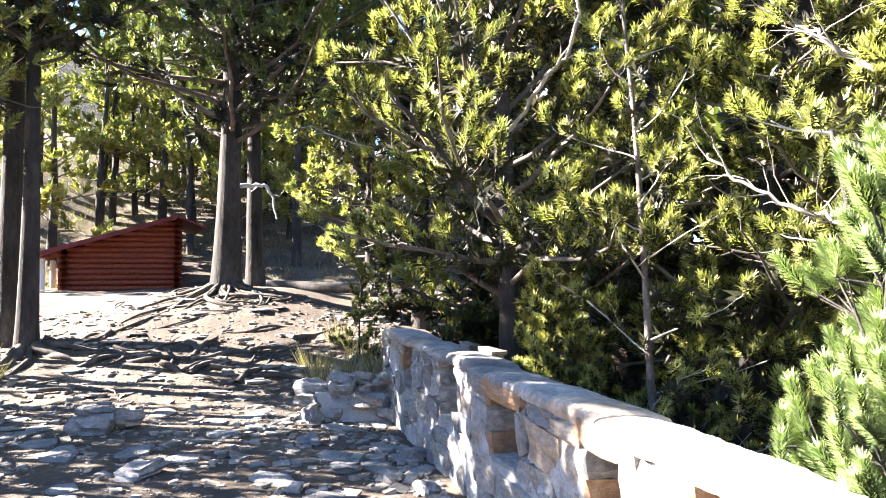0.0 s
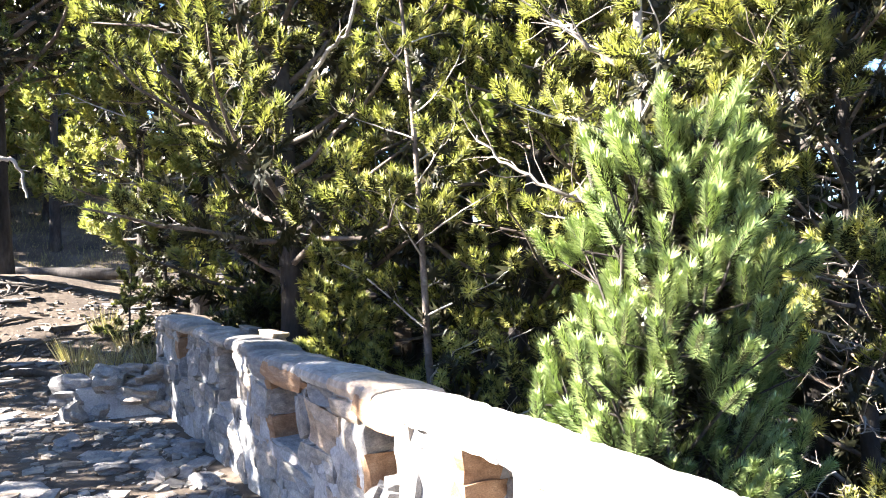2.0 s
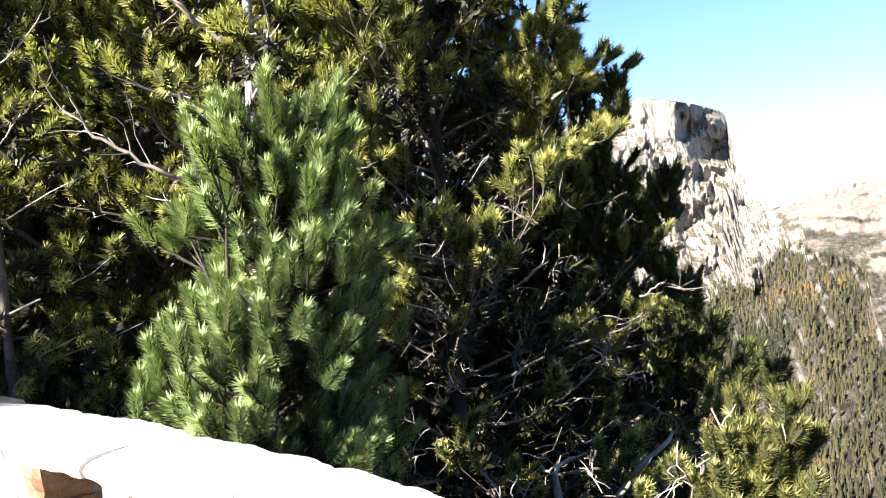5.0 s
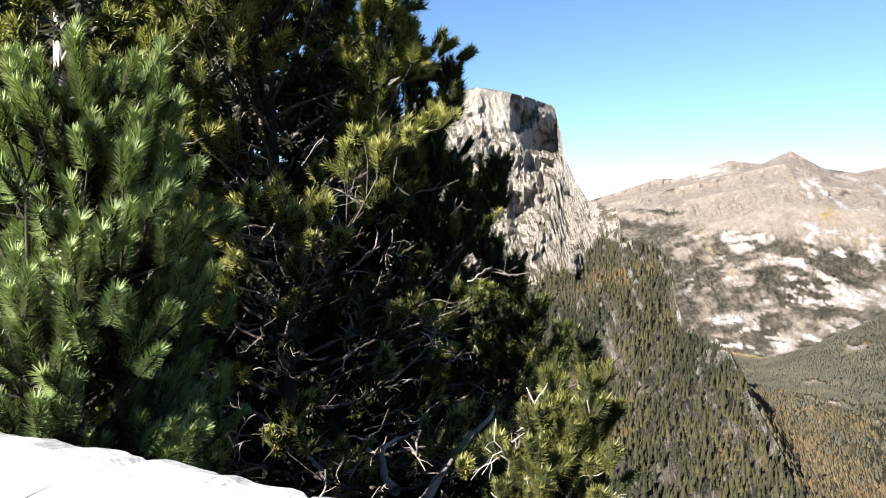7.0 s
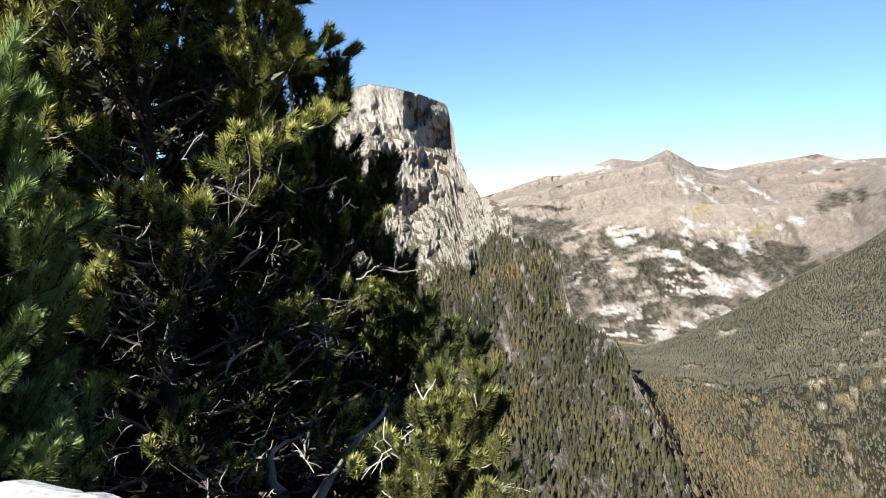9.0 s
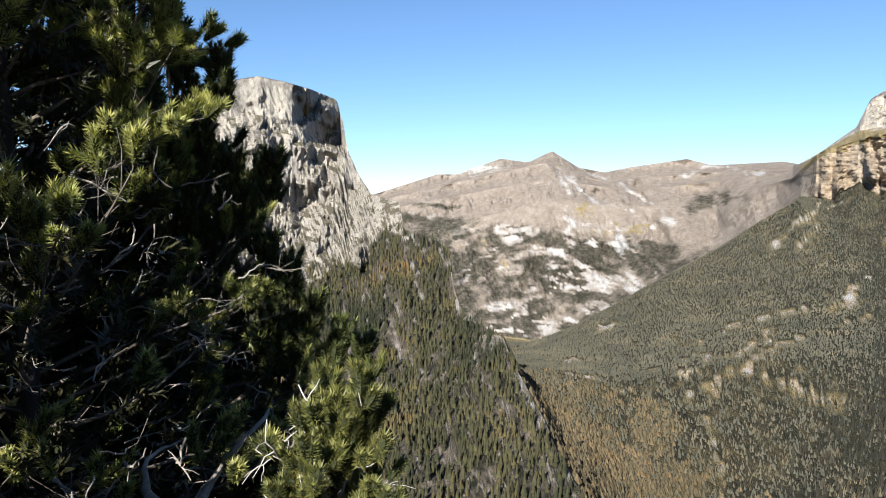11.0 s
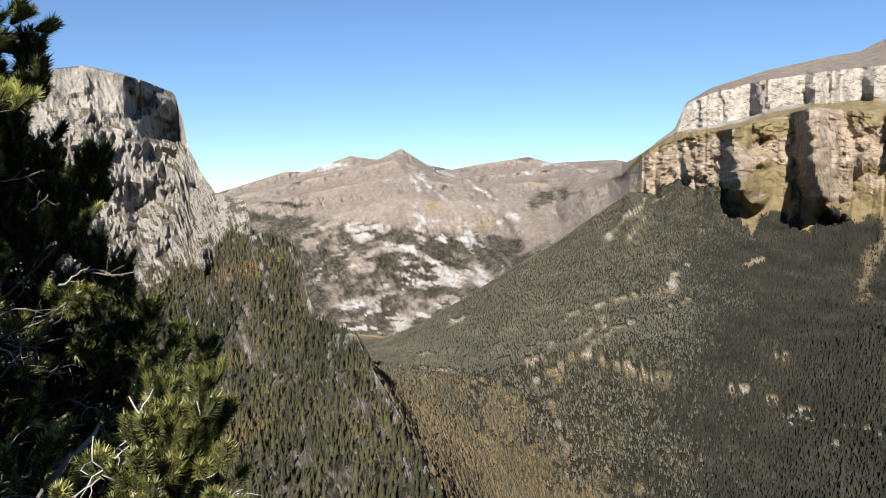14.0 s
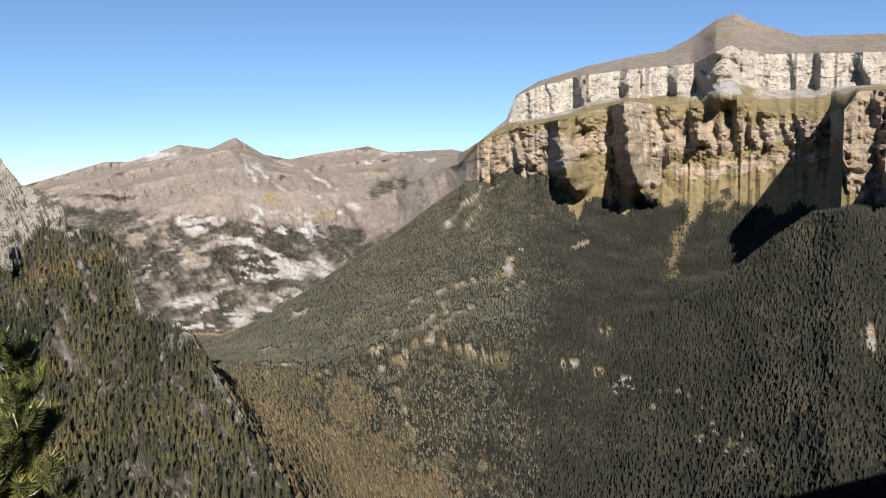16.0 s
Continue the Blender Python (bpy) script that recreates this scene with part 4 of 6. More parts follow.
def pine(at, height, radius, reach, seed, style="mid", mat=None, limbs=18, low=0.15, lean=(0, 0), twigs=7, shoots=4, size=1.0, bare=0.2, lift=0.04, rise=0.08,
         label="pine tree with grey bark and green needles", arcs=None, twig_mat=None, trunk_wiggle=0.03, group="pine trees", flare=0.0, shape=0.8, inner=0, inner_size=1.0, bald=0.0, trunk_mat=None):
    """A pine: trunk, limbs with their twigs, and a crown of needle shoots. reach: length of the lowest limbs; shape: how fast limbs shorten upwards."""
    rng = np.random.default_rng(seed)
    mat, twig_mat = mat or NEEDLE, twig_mat or TWIG
    tree = thing("pine_tree", label, "tree", group, at)
    tp = bent((0, 0, -0.3), (lean[0], lean[1], 1), height + 0.3, 14, rng, trunk_wiggle)
    s = np.linspace(0, 1, 14)
    tr = radius * (1 - 0.85 * s) * (1 + flare * np.exp(-s * 14))
    sides = 12 if style in ("near", "mid") else 8
    v, f = tube(tp, tr, sides)
    if sides == 12:
        # a finer, furrowed trunk
        ss = np.linspace(0, 1, 60)
        pts = np.stack([np.interp(ss, s, tp[:, k]) for k in range(3)], 1)
        v, f = tube(pts, np.interp(ss, s, tr), 20)
        c = np.repeat(pts, 20, 0)
        out = v - c
        v = c + out * (1 + 0.07 * fbm(np.tile(np.arange(20), 60) * 0.9, np.repeat(np.arange(60), 20) * 0.35, 3, seed=seed))[:, None]
    part("trunk", mesh_of("trunk", v, f, trunk_mat or BARK, True), tree)
    pos, dirs, sizes = [], [], []
    ipos, idirs, isizes = [], [], []
    for i in range(limbs):
        h = low + (0.97 - low) * ((i + rng.random() * 0.7) / limbs)
        p0 = np.array([np.interp(h, s, tp[:, k]) for k in range(3)])
        az = i * 2.39996 + rng.uniform(-0.4, 0.4)
        if arcs:
            lo, hi = arcs
            az = radians(90 - (lo + (hi - lo) * ((i * 0.618 + rng.random() * 0.2) % 1)))
        ln = reach * max(0.12, (1 - (h - low) / (1 - low)) ** shape) * rng.uniform(0.7, 1.12)
        d = np.array([math.cos(az), math.sin(az), rise + rng.uniform(-0.15, 0.2) + 0.5 * h])
        lp = bent(p0, d, ln, 7, rng, 0.14, lift)
        rr = max(0.006, radius * 0.28 * (1 - 0.6 * h)) * np.linspace(1, 0.25, 7)
        limb = Soup()
        limb.add(*tube(lp, rr, 6 if style in ("near", "mid") else 4))
        for k in range(inner):
            q = 0.04 + 0.6 * (k + rng.random()) / inner
            ipos.append(np.array([np.interp(q, np.linspace(0, 1, 7), lp[:, c]) for c in range(3)]) + rng.normal(size=3) * 0.07 * ln)
            idirs.append(lp[-1] - lp[0] + rng.normal(size=3) * 0.5 * ln)
            isizes.append(inner_size * rng.uniform(0.7, 1.2) * min(1.0, max(0.35, 1.5 * ln / reach)))
        nt = max(3, int(twigs * ln / max(reach, 0.1) + 1))
        for k in range(nt):
            q = bare + (1 - bare) * (k + rng.random()) / nt
            b = np.array([np.interp(q, np.linspace(0, 1, 7), lp[:, c]) for c in range(3)])
            along = lp[-1] - lp[-2]
            along /= np.linalg.norm(along)
            side = np.cross(along, (0, 0, 1)) * (1 if k % 2 else -1)
            td = along * rng.uniform(0.4, 0.9) + side * rng.uniform(0.3, 1.0) + rng.normal(size=3) * 0.3 + np.array([0, 0, rng.uniform(-0.1, 0.5)])
            tl = ln * rng.uniform(0.18, 0.36) * (1.1 - 0.4 * q)
            if k == nt - 1:
                b, td, tl = lp[-1], along, 0.1 * size
            pts = bent(b, td, tl, 4, rng, 0.18, 0.1)
            if style in ("near", "mid"):
                limb.add(*tube(pts, max(0.0028, rr[-1] * 0.8) * np.linspace(1, 0.5, 4), 4 if style == "near" else 3))
            for m in range(shoots if h > bald or rng.random() < 0.3 else 0):
                u = 1 - (m / max(1, shoots)) * 0.5
                c = np.array([np.interp(u, np.linspace(0, 1, 4), pts[:, e]) for e in range(3)])
                sd = (pts[-1] - pts[-2]) / (np.linalg.norm(pts[-1] - pts[-2]) + 1e-9) + rng.normal(size=3) * (0.5 if m else 0.2) + np.array([0, 0, 0.85])
                pos.append(c)
                dirs.append(sd)
                sizes.append(size * rng.uniform(0.7, 1.15))
        part("limb", limb.mesh("limb", twig_mat), tree)
    part("crown", crown_mesh("crown", pos, dirs, sizes, style, mat, rng), tree)
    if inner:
        part("shade_foliage", inner_mesh(ipos, idirs, isizes, rng), tree)
    return tree


def ground_z(x, y):
    return float(near_height(np.array([float(x)]), np.array([float(y)]))[0])


def young_pine():
    """Thick young pine just beyond the wall: upturned branches that end in clumps of upright bottle-brush shoots."""
    rng = np.random.default_rng(77)
    cx, cy = 1.62, 2.22
    zb = ground_z(cx, cy)
    tree = thing("young_pine", "bushy young pine with dense blue-green upright shoots behind the wall", "tree", "pine trees", (cx, cy, zb))
    top = 2.08 - zb
    stem = bent((0, 0, -0.2), (0.02, 0.0, 1), top + 0.2, 12, rng, 0.03)
    part("trunk", mesh_of("trunk", *tube(stem, np.linspace(0.035, 0.008, 12), 8), BARK, True), tree)
    pos, dirs, sizes = [], [], []
    limb = Soup()
    clusters = 110
    for i in range(clusters):
        u = (i + 0.5) / clusters
        zz = 0.36 + 1.6 * u ** 0.9
        az = i * 2.39996 + rng.uniform(-0.35, 0.35)
        full = float(np.interp(zz, [0.36, 0.7, 1.2, 1.6, 1.85, 2.0], [0.36, 0.42, 0.41, 0.35, 0.26, 0.1]))
        rad = full * (rng.uniform(0.72, 1.2) if i % 4 else rng.uniform(0.35, 0.6))
        rad *= 0.95 - 0.22 * max(0.0, 0.83 * math.cos(az) - 0.56 * math.sin(az))
        hub = np.array([math.cos(az) * rad, math.sin(az) * rad, zz - zb])
        out = np.array([math.cos(az) * 0.42, math.sin(az) * 0.42, 0.9])
        root_h = np.clip((zz - 0.2 - rad * 0.6 - zb + 0.2) / (top + 0.2), 0.05, 0.98)
        p0 = np.array([np.interp(root_h, np.linspace(0, 1, 12), stem[:, k]) for k in range(3)])
        base = hub - out * 0.14
        limb.add(*tube([p0, (p0 + base) / 2 - np.array([0, 0, 0.05]), base, hub], [0.009, 0.008, 0.006, 0.004], 5))
        for m in range(rng.integers(4, 6)):
            d = out + rng.normal(size=3) * (0.26 if m else 0.08)
            d /= np.linalg.norm(d)
            spread = rng.normal(size=3) * (0.06 if m else 0.0) * np.array([1, 1, 1.3])
            b = hub + spread - np.array([0, 0, 0.07 if m else 0.0])
            limb.add(*tube([base, (base + b) / 2, b, b + d * 0.08], [0.004, 0.004, 0.0035, 0.003], 4))
            pos.append(b)
            dirs.append(d)
            sizes.append(rng.uniform(0.95, 1.25))
        if i % 9 == 8 or i == clusters - 1:
            part("limb", limb.mesh("limb", BARK), tree)
            limb = Soup()
    part("crown", crown_mesh("crown", pos, dirs, sizes, "brush", NEEDLE_BLUE, rng), tree)
    # near-black filler for the shade between the clumps
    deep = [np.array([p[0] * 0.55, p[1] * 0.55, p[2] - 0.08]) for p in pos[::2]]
    part("shade_foliage", inner_mesh(deep, dirs[::2], [0.75] * len(deep), rng), tree)


young_pine()


def stand(x, y, height, radius, reach, seed, style="mid", **more):
    return pine((x, y, ground_z(x, y)), height, radius, reach, seed, style, **more)


def dead_twigs(tree, count, z0, z1, reach, seed, side, mat=None, thick=1.0):
    """Curled bare twigs, pale grey, in the lower part of a crown; side: the bearing that they crowd towards."""
    rng = np.random.default_rng(seed)
    for _ in range(count):
        soup = Soup()
        a = radians(90 - side + rng.normal() * 55)
        z, r = rng.uniform(z0, z1), reach * (0.25 + 0.75 * rng.random())
        p = np.array([math.cos(a) * r, math.sin(a) * r, z])
        d = np.array([math.cos(a), math.sin(a), rng.uniform(-0.1, 0.2)]) * 0.6 + rng.normal(size=3) * np.array([0.6, 0.6, 0.25])
        ln = rng.uniform(0.08, 0.3)
        pts = bent(p, d, ln, 7, rng, 0.3)
        soup.add(*tube(pts, thick * rng.uniform(0.003, 0.007) * np.linspace(1, 0.35, 7), 5))
        for i in (2, 4):
            soup.add(*tube(bent(pts[i], d + rng.normal(size=3) * 0.6, ln * 0.5, 4, rng, 0.3), np.linspace(0.003, 0.0015, 4), 3))
        part("dead_twig", soup.mesh("dead_twig", mat or PALE_TWIG), tree, "grey bare curled twig")


def fingers(tree, places, seed, mat, size=1.15):
    """Upright side leaders, each a dense column of shoots on its own bough, that stand out from a crown: x, y, z of the tip and the height."""
    rng = np.random.default_rng(seed)
    pos, dirs, sizes = [], [], []
    base = np.array(tree.location)
    for x, y, z, h in places:
        tip = np.array([x, y, z]) - base
        foot = tip - np.array([0, 0, h])
        inward = np.array([foot[0] * 0.25, foot[1] * 0.25, foot[2] - 0.3])
        soup = Soup()
        soup.add(*tube([inward, (inward + foot) / 2 - np.array([0, 0, 0.08]), foot, (foot + tip) / 2, tip], [0.018, 0.014, 0.011, 0.008, 0.004], 6))
        part("limb", soup.mesh("limb", TWIG), tree)
        for k in range(int(h / 0.011)):
            u = rng.random() ** 0.8
            a = rng.uniform(0, 6.283)
            r = 0.06 * rng.uniform(0.2, 1)
            pos.append(foot + (tip - foot) * (u * 0.85) + np.array([math.cos(a) * r, math.sin(a) * r, 0]))
            dirs.append(np.array([math.cos(a) * 0.5, math.sin(a) * 0.5, 1.0]))
            sizes.append(size * rng.uniform(0.8, 1.1))
    part("crown", crown_mesh("crown", pos, dirs, sizes, "near", mat, rng), tree)


# the large pine beside it, bare and twiggy below, and the ones behind it
big_pine = stand(3.42, 3.05, 7.2, 0.07, 1.6, 5, "near", limbs=104, low=0.26, twigs=12, shoots=7, size=1.25, bare=0.45, rise=0.15, label="tall dense pine with bare lower twigs beyond the wall", shape=0.5, inner=6, bald=0.43)
dead_twigs(big_pine, 170, 1.9, 3.9, 1.3, 71, 240)
# pines on the shaded side; the shade is painted into their needle colour
shaded_pine = stand(4.55, 2.85, 7.6, 0.08, 1.5, 6, "near", limbs=88, low=0.16, twigs=9, shoots=4, size=1.9, bare=0.35, label="pine leaning over the drop, needles coloured as in shade", mat=NEEDLE_SHADED, shape=0.8, inner=12, inner_size=1.5)
dead_twigs(shaded_pine, 60, 2.4, 4.0, 1.0, 72, 240)
fingers(shaded_pine, [(4.50, 2.50, 2.57, 0.40), (4.39, 2.70, 2.53, 0.29), (4.51, 2.63, 2.16, 0.47), (4.74, 2.24, 1.90, 0.40), (4.66, 2.42, 1.72, 0.40), (4.70, 2.36, 1.50, 0.33), (4.80, 2.13, 1.20, 0.40), (4.74, 2.28, 1.32, 0.40), (4.28, 2.73, 2.85, 0.47), (4.83, 1.99, 0.89, 0.37), (4.89, 1.77, 0.71, 0.33), (4.93, 1.61, 0.61, 0.27), (4.61, 2.49, 1.92, 0.47), (4.51, 2.68, 1.81, 0.47), (4.60, 2.54, 1.44, 0.47), (4.67, 2.39, 1.12, 0.47), (4.56, 2.57, 1.05, 0.47), (4.71, 2.23, 0.85, 0.47), (4.44, 2.69, 2.32, 0.47), (4.40, 2.84, 1.94, 0.47), (4.75, 2.11, 0.70, 0.47), (4.83, 1.84, 0.53, 0.40)], 73, NEEDLE_SHADED, 1.5)
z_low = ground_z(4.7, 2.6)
pine((4.7, 2.6, z_low), 0.9 - z_low, 0.05, 1.0, 61, "mid", limbs=44, low=0.1, twigs=8, shoots=4, size=1.8, label="small pine on the edge of the drop, coloured as in shade", mat=NEEDLE_SHADED, shape=0.6, inner=10, inner_size=1.6)
stand(5.2, 3.9, 8.5, 0.06, 1.5, 19, "mid", limbs=44, low=0.14, twigs=9, shoots=5, size=1.8, bare=0.25, label="pine on the steep bank, coloured as in shade", mat=NEEDLE_SHADED, shape=0.7, inner=12, inner_size=1.5)
# a tangle of dead boughs on the bank below the wall
brushwood = thing("dead_brushwood", "tangle of grey dead pine boughs on the bank below the wall", "branches", at=(2.75, 1.75, ground_z(2.75, 1.75)))
dead_twigs(brushwood, 80, 0.2, 2.1, 0.6, 75, 240, PALE_TWIG, 1.5)
rbw = np.random.default_rng(76)
for d, h, ln, r in (((0.8, -0.3, 0.02), 1.55, 1.1, 0.03), ((-0.6, 0.8, 0.05), 1.35, 1.0, 0.028), ((0.3, 0.9, 0.1), 1.75, 0.8, 0.022), ((-0.2, -0.6, 1.6), 0.0, 1.9, 0.035), ((0.2, 0.4, 1.5), 0.0, 2.1, 0.04)):
    part("bough", mesh_of("bough", *tube(bent((0, 0, h), d, ln, 12, rbw, 0.16), r * np.linspace(1, 0.3, 12) * rbw.uniform(0.8, 1.2, 12), 8), PALE_TWIG, True), brushwood)
z_bough = ground_z(2.95, 1.15)
forked = pine((2.92, 1.16, z_bough), 0.78 - z_bough, 0.03, 0.31, 8, "near", mat=NEEDLE_OLIVE, rise=0.35, limbs=30, low=1 - 0.68 / (0.78 - z_bough), twigs=7, shoots=4, size=1.02, twig_mat=DEADWOOD, label="low pine with bleached forked branches", shape=0.35, bare=0.35)
dead_twigs(forked, 12, 1.9, 2.3, 0.2, 74, 250, DEADWOOD)
# pines behind the wall
broad_pine = stand(0.55, 5.5, 7.5, 0.12, 2.0, 11, "mid", limbs=64, low=0.24, twigs=12, shoots=6, size=1.4, shape=0.6, inner=9, inner_size=1.3)
stand(0.82, 4.85, 2.1, 0.03, 0.42, 16, "mid", limbs=30, low=0.55, twigs=7, shoots=5, size=1.2, label="small bushy pine just behind the wall")
stand(0.85, 6.1, 2.0, 0.035, 0.5, 18, "mid", limbs=22, low=0.3, twigs=7, shoots=5, size=1.2, label="small bushy pine just behind the wall")
stand(1.3, 4.0, 5.2, 0.035, 1.0, 12, "mid", limbs=30, low=0.15, twigs=7, shoots=4, size=1.1, twig_mat=DEADWOOD, trunk_mat=TWIG, label="slender pine with a bleached leaning stem", lean=(-0.05, 0), inner=3)
stand(1.85, 4.9, 7.5, 0.1, 1.7, 13, "mid", limbs=46, low=0.16, twigs=10, shoots=6, size=1.35, shape=0.6, inner=5, inner_size=1.5)
stand(2.75, 4.2, 7.5, 0.1, 1.7, 14, "mid", limbs=46, low=0.16, twigs=10, shoots=6, size=1.35, shape=0.6, inner=5, inner_size=1.5)
bleached = stand(2.04, 2.96, 5.8, 0.055, 0.8, 15, "mid", trunk_wiggle=0.012, limbs=28, low=0.5, twigs=9, shoots=4, size=1.1, twig_mat=DEADWOOD, trunk_mat=DEADWOOD, label="slender pine with a bleached bare trunk", shape=0.6, inner=4)
stand(3.6, 3.7, 7.5, 0.1, 1.6, 17, "mid", limbs=36, low=0.16, twigs=9, shoots=4, size=1.2, shape=0.6, inner=10, inner_size=1.6)


def bough(tree, points, r0, r1, seed, mat, label="", twigs=6):
    """A crooked limb through the points given, with side twigs."""
    rng = np.random.default_rng(seed)
    base = np.array(tree.location)
    pts = np.array(points, float) - base
    q = np.linspace(0, len(pts) - 1, 4 * len(pts))
    fine = np.stack([np.interp(q, np.arange(len(pts)), pts[:, c]) for c in range(3)], 1) + rng.normal(size=(len(q), 3)) * 0.012
    rad = np.linspace(r0, r1, len(q))
    soup = Soup()
    soup.add(*tube(fine, rad, 8))
    for k in range(twigs):
        i = rng.integers(len(q) // 3, len(q) - 1)
        d = fine[i + 1] - fine[i - 1]
        d = d / np.linalg.norm(d) + rng.normal(size=3) * 0.7
        soup.add(*tube(bent(fine[i], d, rng.uniform(0.15, 0.4), 6, rng, 0.25), rad[i] * 0.45 * np.linspace(1, 0.3, 6), 5))
    part("limb", soup.mesh("limb", mat), tree, label)


bough(broad_pine, [(0.46, 5.52, 1.93), (0.27, 5.37, 2.05), (0.07, 5.14, 2.36), (-0.18, 4.99, 2.60), (-0.31, 4.84, 2.78)], 0.032, 0.014, 81, BARK)
bough(broad_pine, [(0.54, 5.57, 1.61), (0.65, 5.36, 1.72), (0.75, 5.14, 1.88), (0.83, 5.02, 1.95)], 0.026, 0.01, 82, BARK)
bough(broad_pine, [(0.54, 5.46, 2.67), (0.74, 5.05, 2.96), (0.88, 4.89, 3.10), (0.95, 4.75, 3.43), (0.96, 4.67, 3.63)], 0.017, 0.01, 83, DEADWOOD, "bleached dead bough")
bough(bleached, [(1.85, 2.96, 1.70), (1.75, 3.02, 1.78), (1.57, 3.11, 1.84), (1.38, 3.24, 1.97), (1.25, 3.32, 2.13)], 0.014, 0.006, 84, PALE_TWIG, "pale bare bough", 12)
bough(bleached, [(1.87, 2.96, 2.40), (1.71, 3.01, 2.54), (1.62, 3.13, 2.66), (1.59, 3.23, 2.77)], 0.014, 0.006, 85, PALE_TWIG, "pale bare bough", 12)
# trees round the end of the wall and up the bank
for k, (x, y, h, r, reach, low) in enumerate([(-0.36, 12.2, 9, 0.17, 2.0, 0.3), (-4.1, 13.3, 11, 0.25, 4.2, 0.27), (-3.78, 14.2, 11, 0.17, 2.6, 0.36), (-6.7, 10.9, 11, 0.2, 3.2, 0.42), (-6.15, 10.4, 10, 0.15, 2.8, 0.44), (2.5, 8.5, 10, 0.15, 2.4, 0.08), (0.9, 10.0, 9, 0.14, 2.2, 0.1), (-1.6, 15.5, 10, 0.14, 2.4, 0.1), (4.5, 7.0, 11, 0.15, 2.4, 0.06)]):
    stand(x, y, h, r, reach, 20 + k, "far", mat=NEEDLE_GREEN if 1 <= k <= 4 else NEEDLE, limbs=80 if 1 <= k <= 2 else 56, low=low, twigs=12, shoots=5, size=1.5, flare=0.35, shape=0.6, inner=5, inner_size=2.2, trunk_wiggle=0.012)
# added bushes in shade-coloured needles, to darken the gap past the wall's end
for k, (x, y, h) in enumerate([(0.75, 10.6, 2.0), (0.5, 9.4, 2.0), (1.2, 9.0, 2.6), (0.2, 8.6, 1.5), (1.4, 7.6, 2.2), (-0.9, 12.6, 2.2)]):
    stand(x, y, h, 0.05, 0.9, 60 + k, "far", mat=NEEDLE_SHADED, limbs=26, low=0.06, twigs=7, shoots=4, size=0.9, inner=8, inner_size=1.5, label="bushy young pine added to darken the gap beyond the wall", shape=0.6)
rngw = np.random.default_rng(4)
for k in range(95):
    a, r = (rngw.uniform(-42, -10), rngw.uniform(27, 41)) if k % 5 < 2 else (rngw.uniform(-12, 50), rngw.uniform(11, 40))
    x, y = r * math.sin(radians(a)), r * math.cos(radians(a))
    if (abs(x + 10.5) < 4.2 and 14 < y < 29) or (a < -4 and r < 18) or (-8 < a < 0 and r < 27):
        continue
    # sunlit needle colour on the left bank, shade-darkened copy elsewhere
    stand(x, y, rngw.uniform(9, 14) + max(0, x) * 0.3, rngw.uniform(0.12, 0.22), rngw.uniform(1.8, 2.8), 100 + k, "wide", mat=NEEDLE if a < -8 else NEEDLE_FAR_SHADED, limbs=20, low=0.16 if a < 0 else 0.05, twigs=6, shoots=3, size=1.55, label="pine in the wood on the bank", shape=0.6)
# the wood farther up the bank and down the drop
for k in range(38):
    a, r = (rngw.uniform(-34, -4), rngw.uniform(36, 44)) if k < 14 else (rngw.uniform(12, 44), rngw.uniform(8.5, 15))
    x, y = r * math.sin(radians(a)), r * math.cos(radians(a))
    if abs(x + 10.5) < 4.2 and 14 < y < 29:
        continue
    stand(x, y, rngw.uniform(8, 12) + max(0, x) * 0.75, rngw.uniform(0.1, 0.18), rngw.uniform(1.8, 2.6), 300 + k, "wide", mat=NEEDLE if k < 14 else NEEDLE_GREEN, limbs=24, low=0.1, twigs=6, shoots=3, size=1.5, label="pine in the wood on the bank", shape=0.6)
# unseen trees at the edge of the terrace, put there to throw the dappled shade
for k, (x, y, h, reach, low) in enumerate([(-5.5, 5.0, 4.2, 1.0, 0.2), (-6.3, 6.2, 4.4, 1.1, 0.2), (-7.2, 7.4, 5.4, 1.2, 0.2), (-9.6, 8.4, 6.5, 2.0, 0.2), (-12.5, 7.0, 7.0, 2.2, 0.2)]):
    stand(x, y, h, 0.1, reach, 160 + k, "far", mat=NEEDLE, limbs=40, low=low, twigs=8, shoots=3, size=1.2, label="pine at the edge of the terrace", shape=0.45)
# unseen tall pines added to keep sun off the trees beyond the wall
for k, (x, y) in enumerate([(-6.2, 8.3), (-7.0, 9.3), (-7.7, 10.3), (-8.4, 11.3), (-9.4, 9.9)]):
    stand(x, y, 8.0, 0.11, 1.5, 210 + k, "far", mat=NEEDLE, limbs=44, low=0.45, twigs=8, shoots=3, size=1.2, label="unseen tall pine added to shade the trees beyond the wall", shape=0.35, inner=6, inner_size=1.8)
# unseen slim pines, crowns set high so their shade falls on the far wall
for k, (x, y) in enumerate([(-5.7, 4.5), (-5.9, 5.5), (-6.1, 6.6), (-6.6, 7.6)]):
    stand(x, y, 5.6, 0.07, 0.95, 190 + k, "far", mat=NEEDLE, limbs=42, low=0.58, twigs=7, shoots=3, size=1.0, label="unseen slim high-crowned pine added to shade the far wall", shape=0.15, inner=5, inner_size=1.5)
# unseen pines added behind the viewpoint
for k, (x, y) in enumerate([(-7, -4.5), (0.5, -11), (-10, -8)]):
    stand(x, y, 9, 0.2, 2.5, 170 + k, "wide", mat=NEEDLE_FAR_SHADED, limbs=24, low=0.25, twigs=6, shoots=3, size=1.0, label="tall pine behind the terrace")


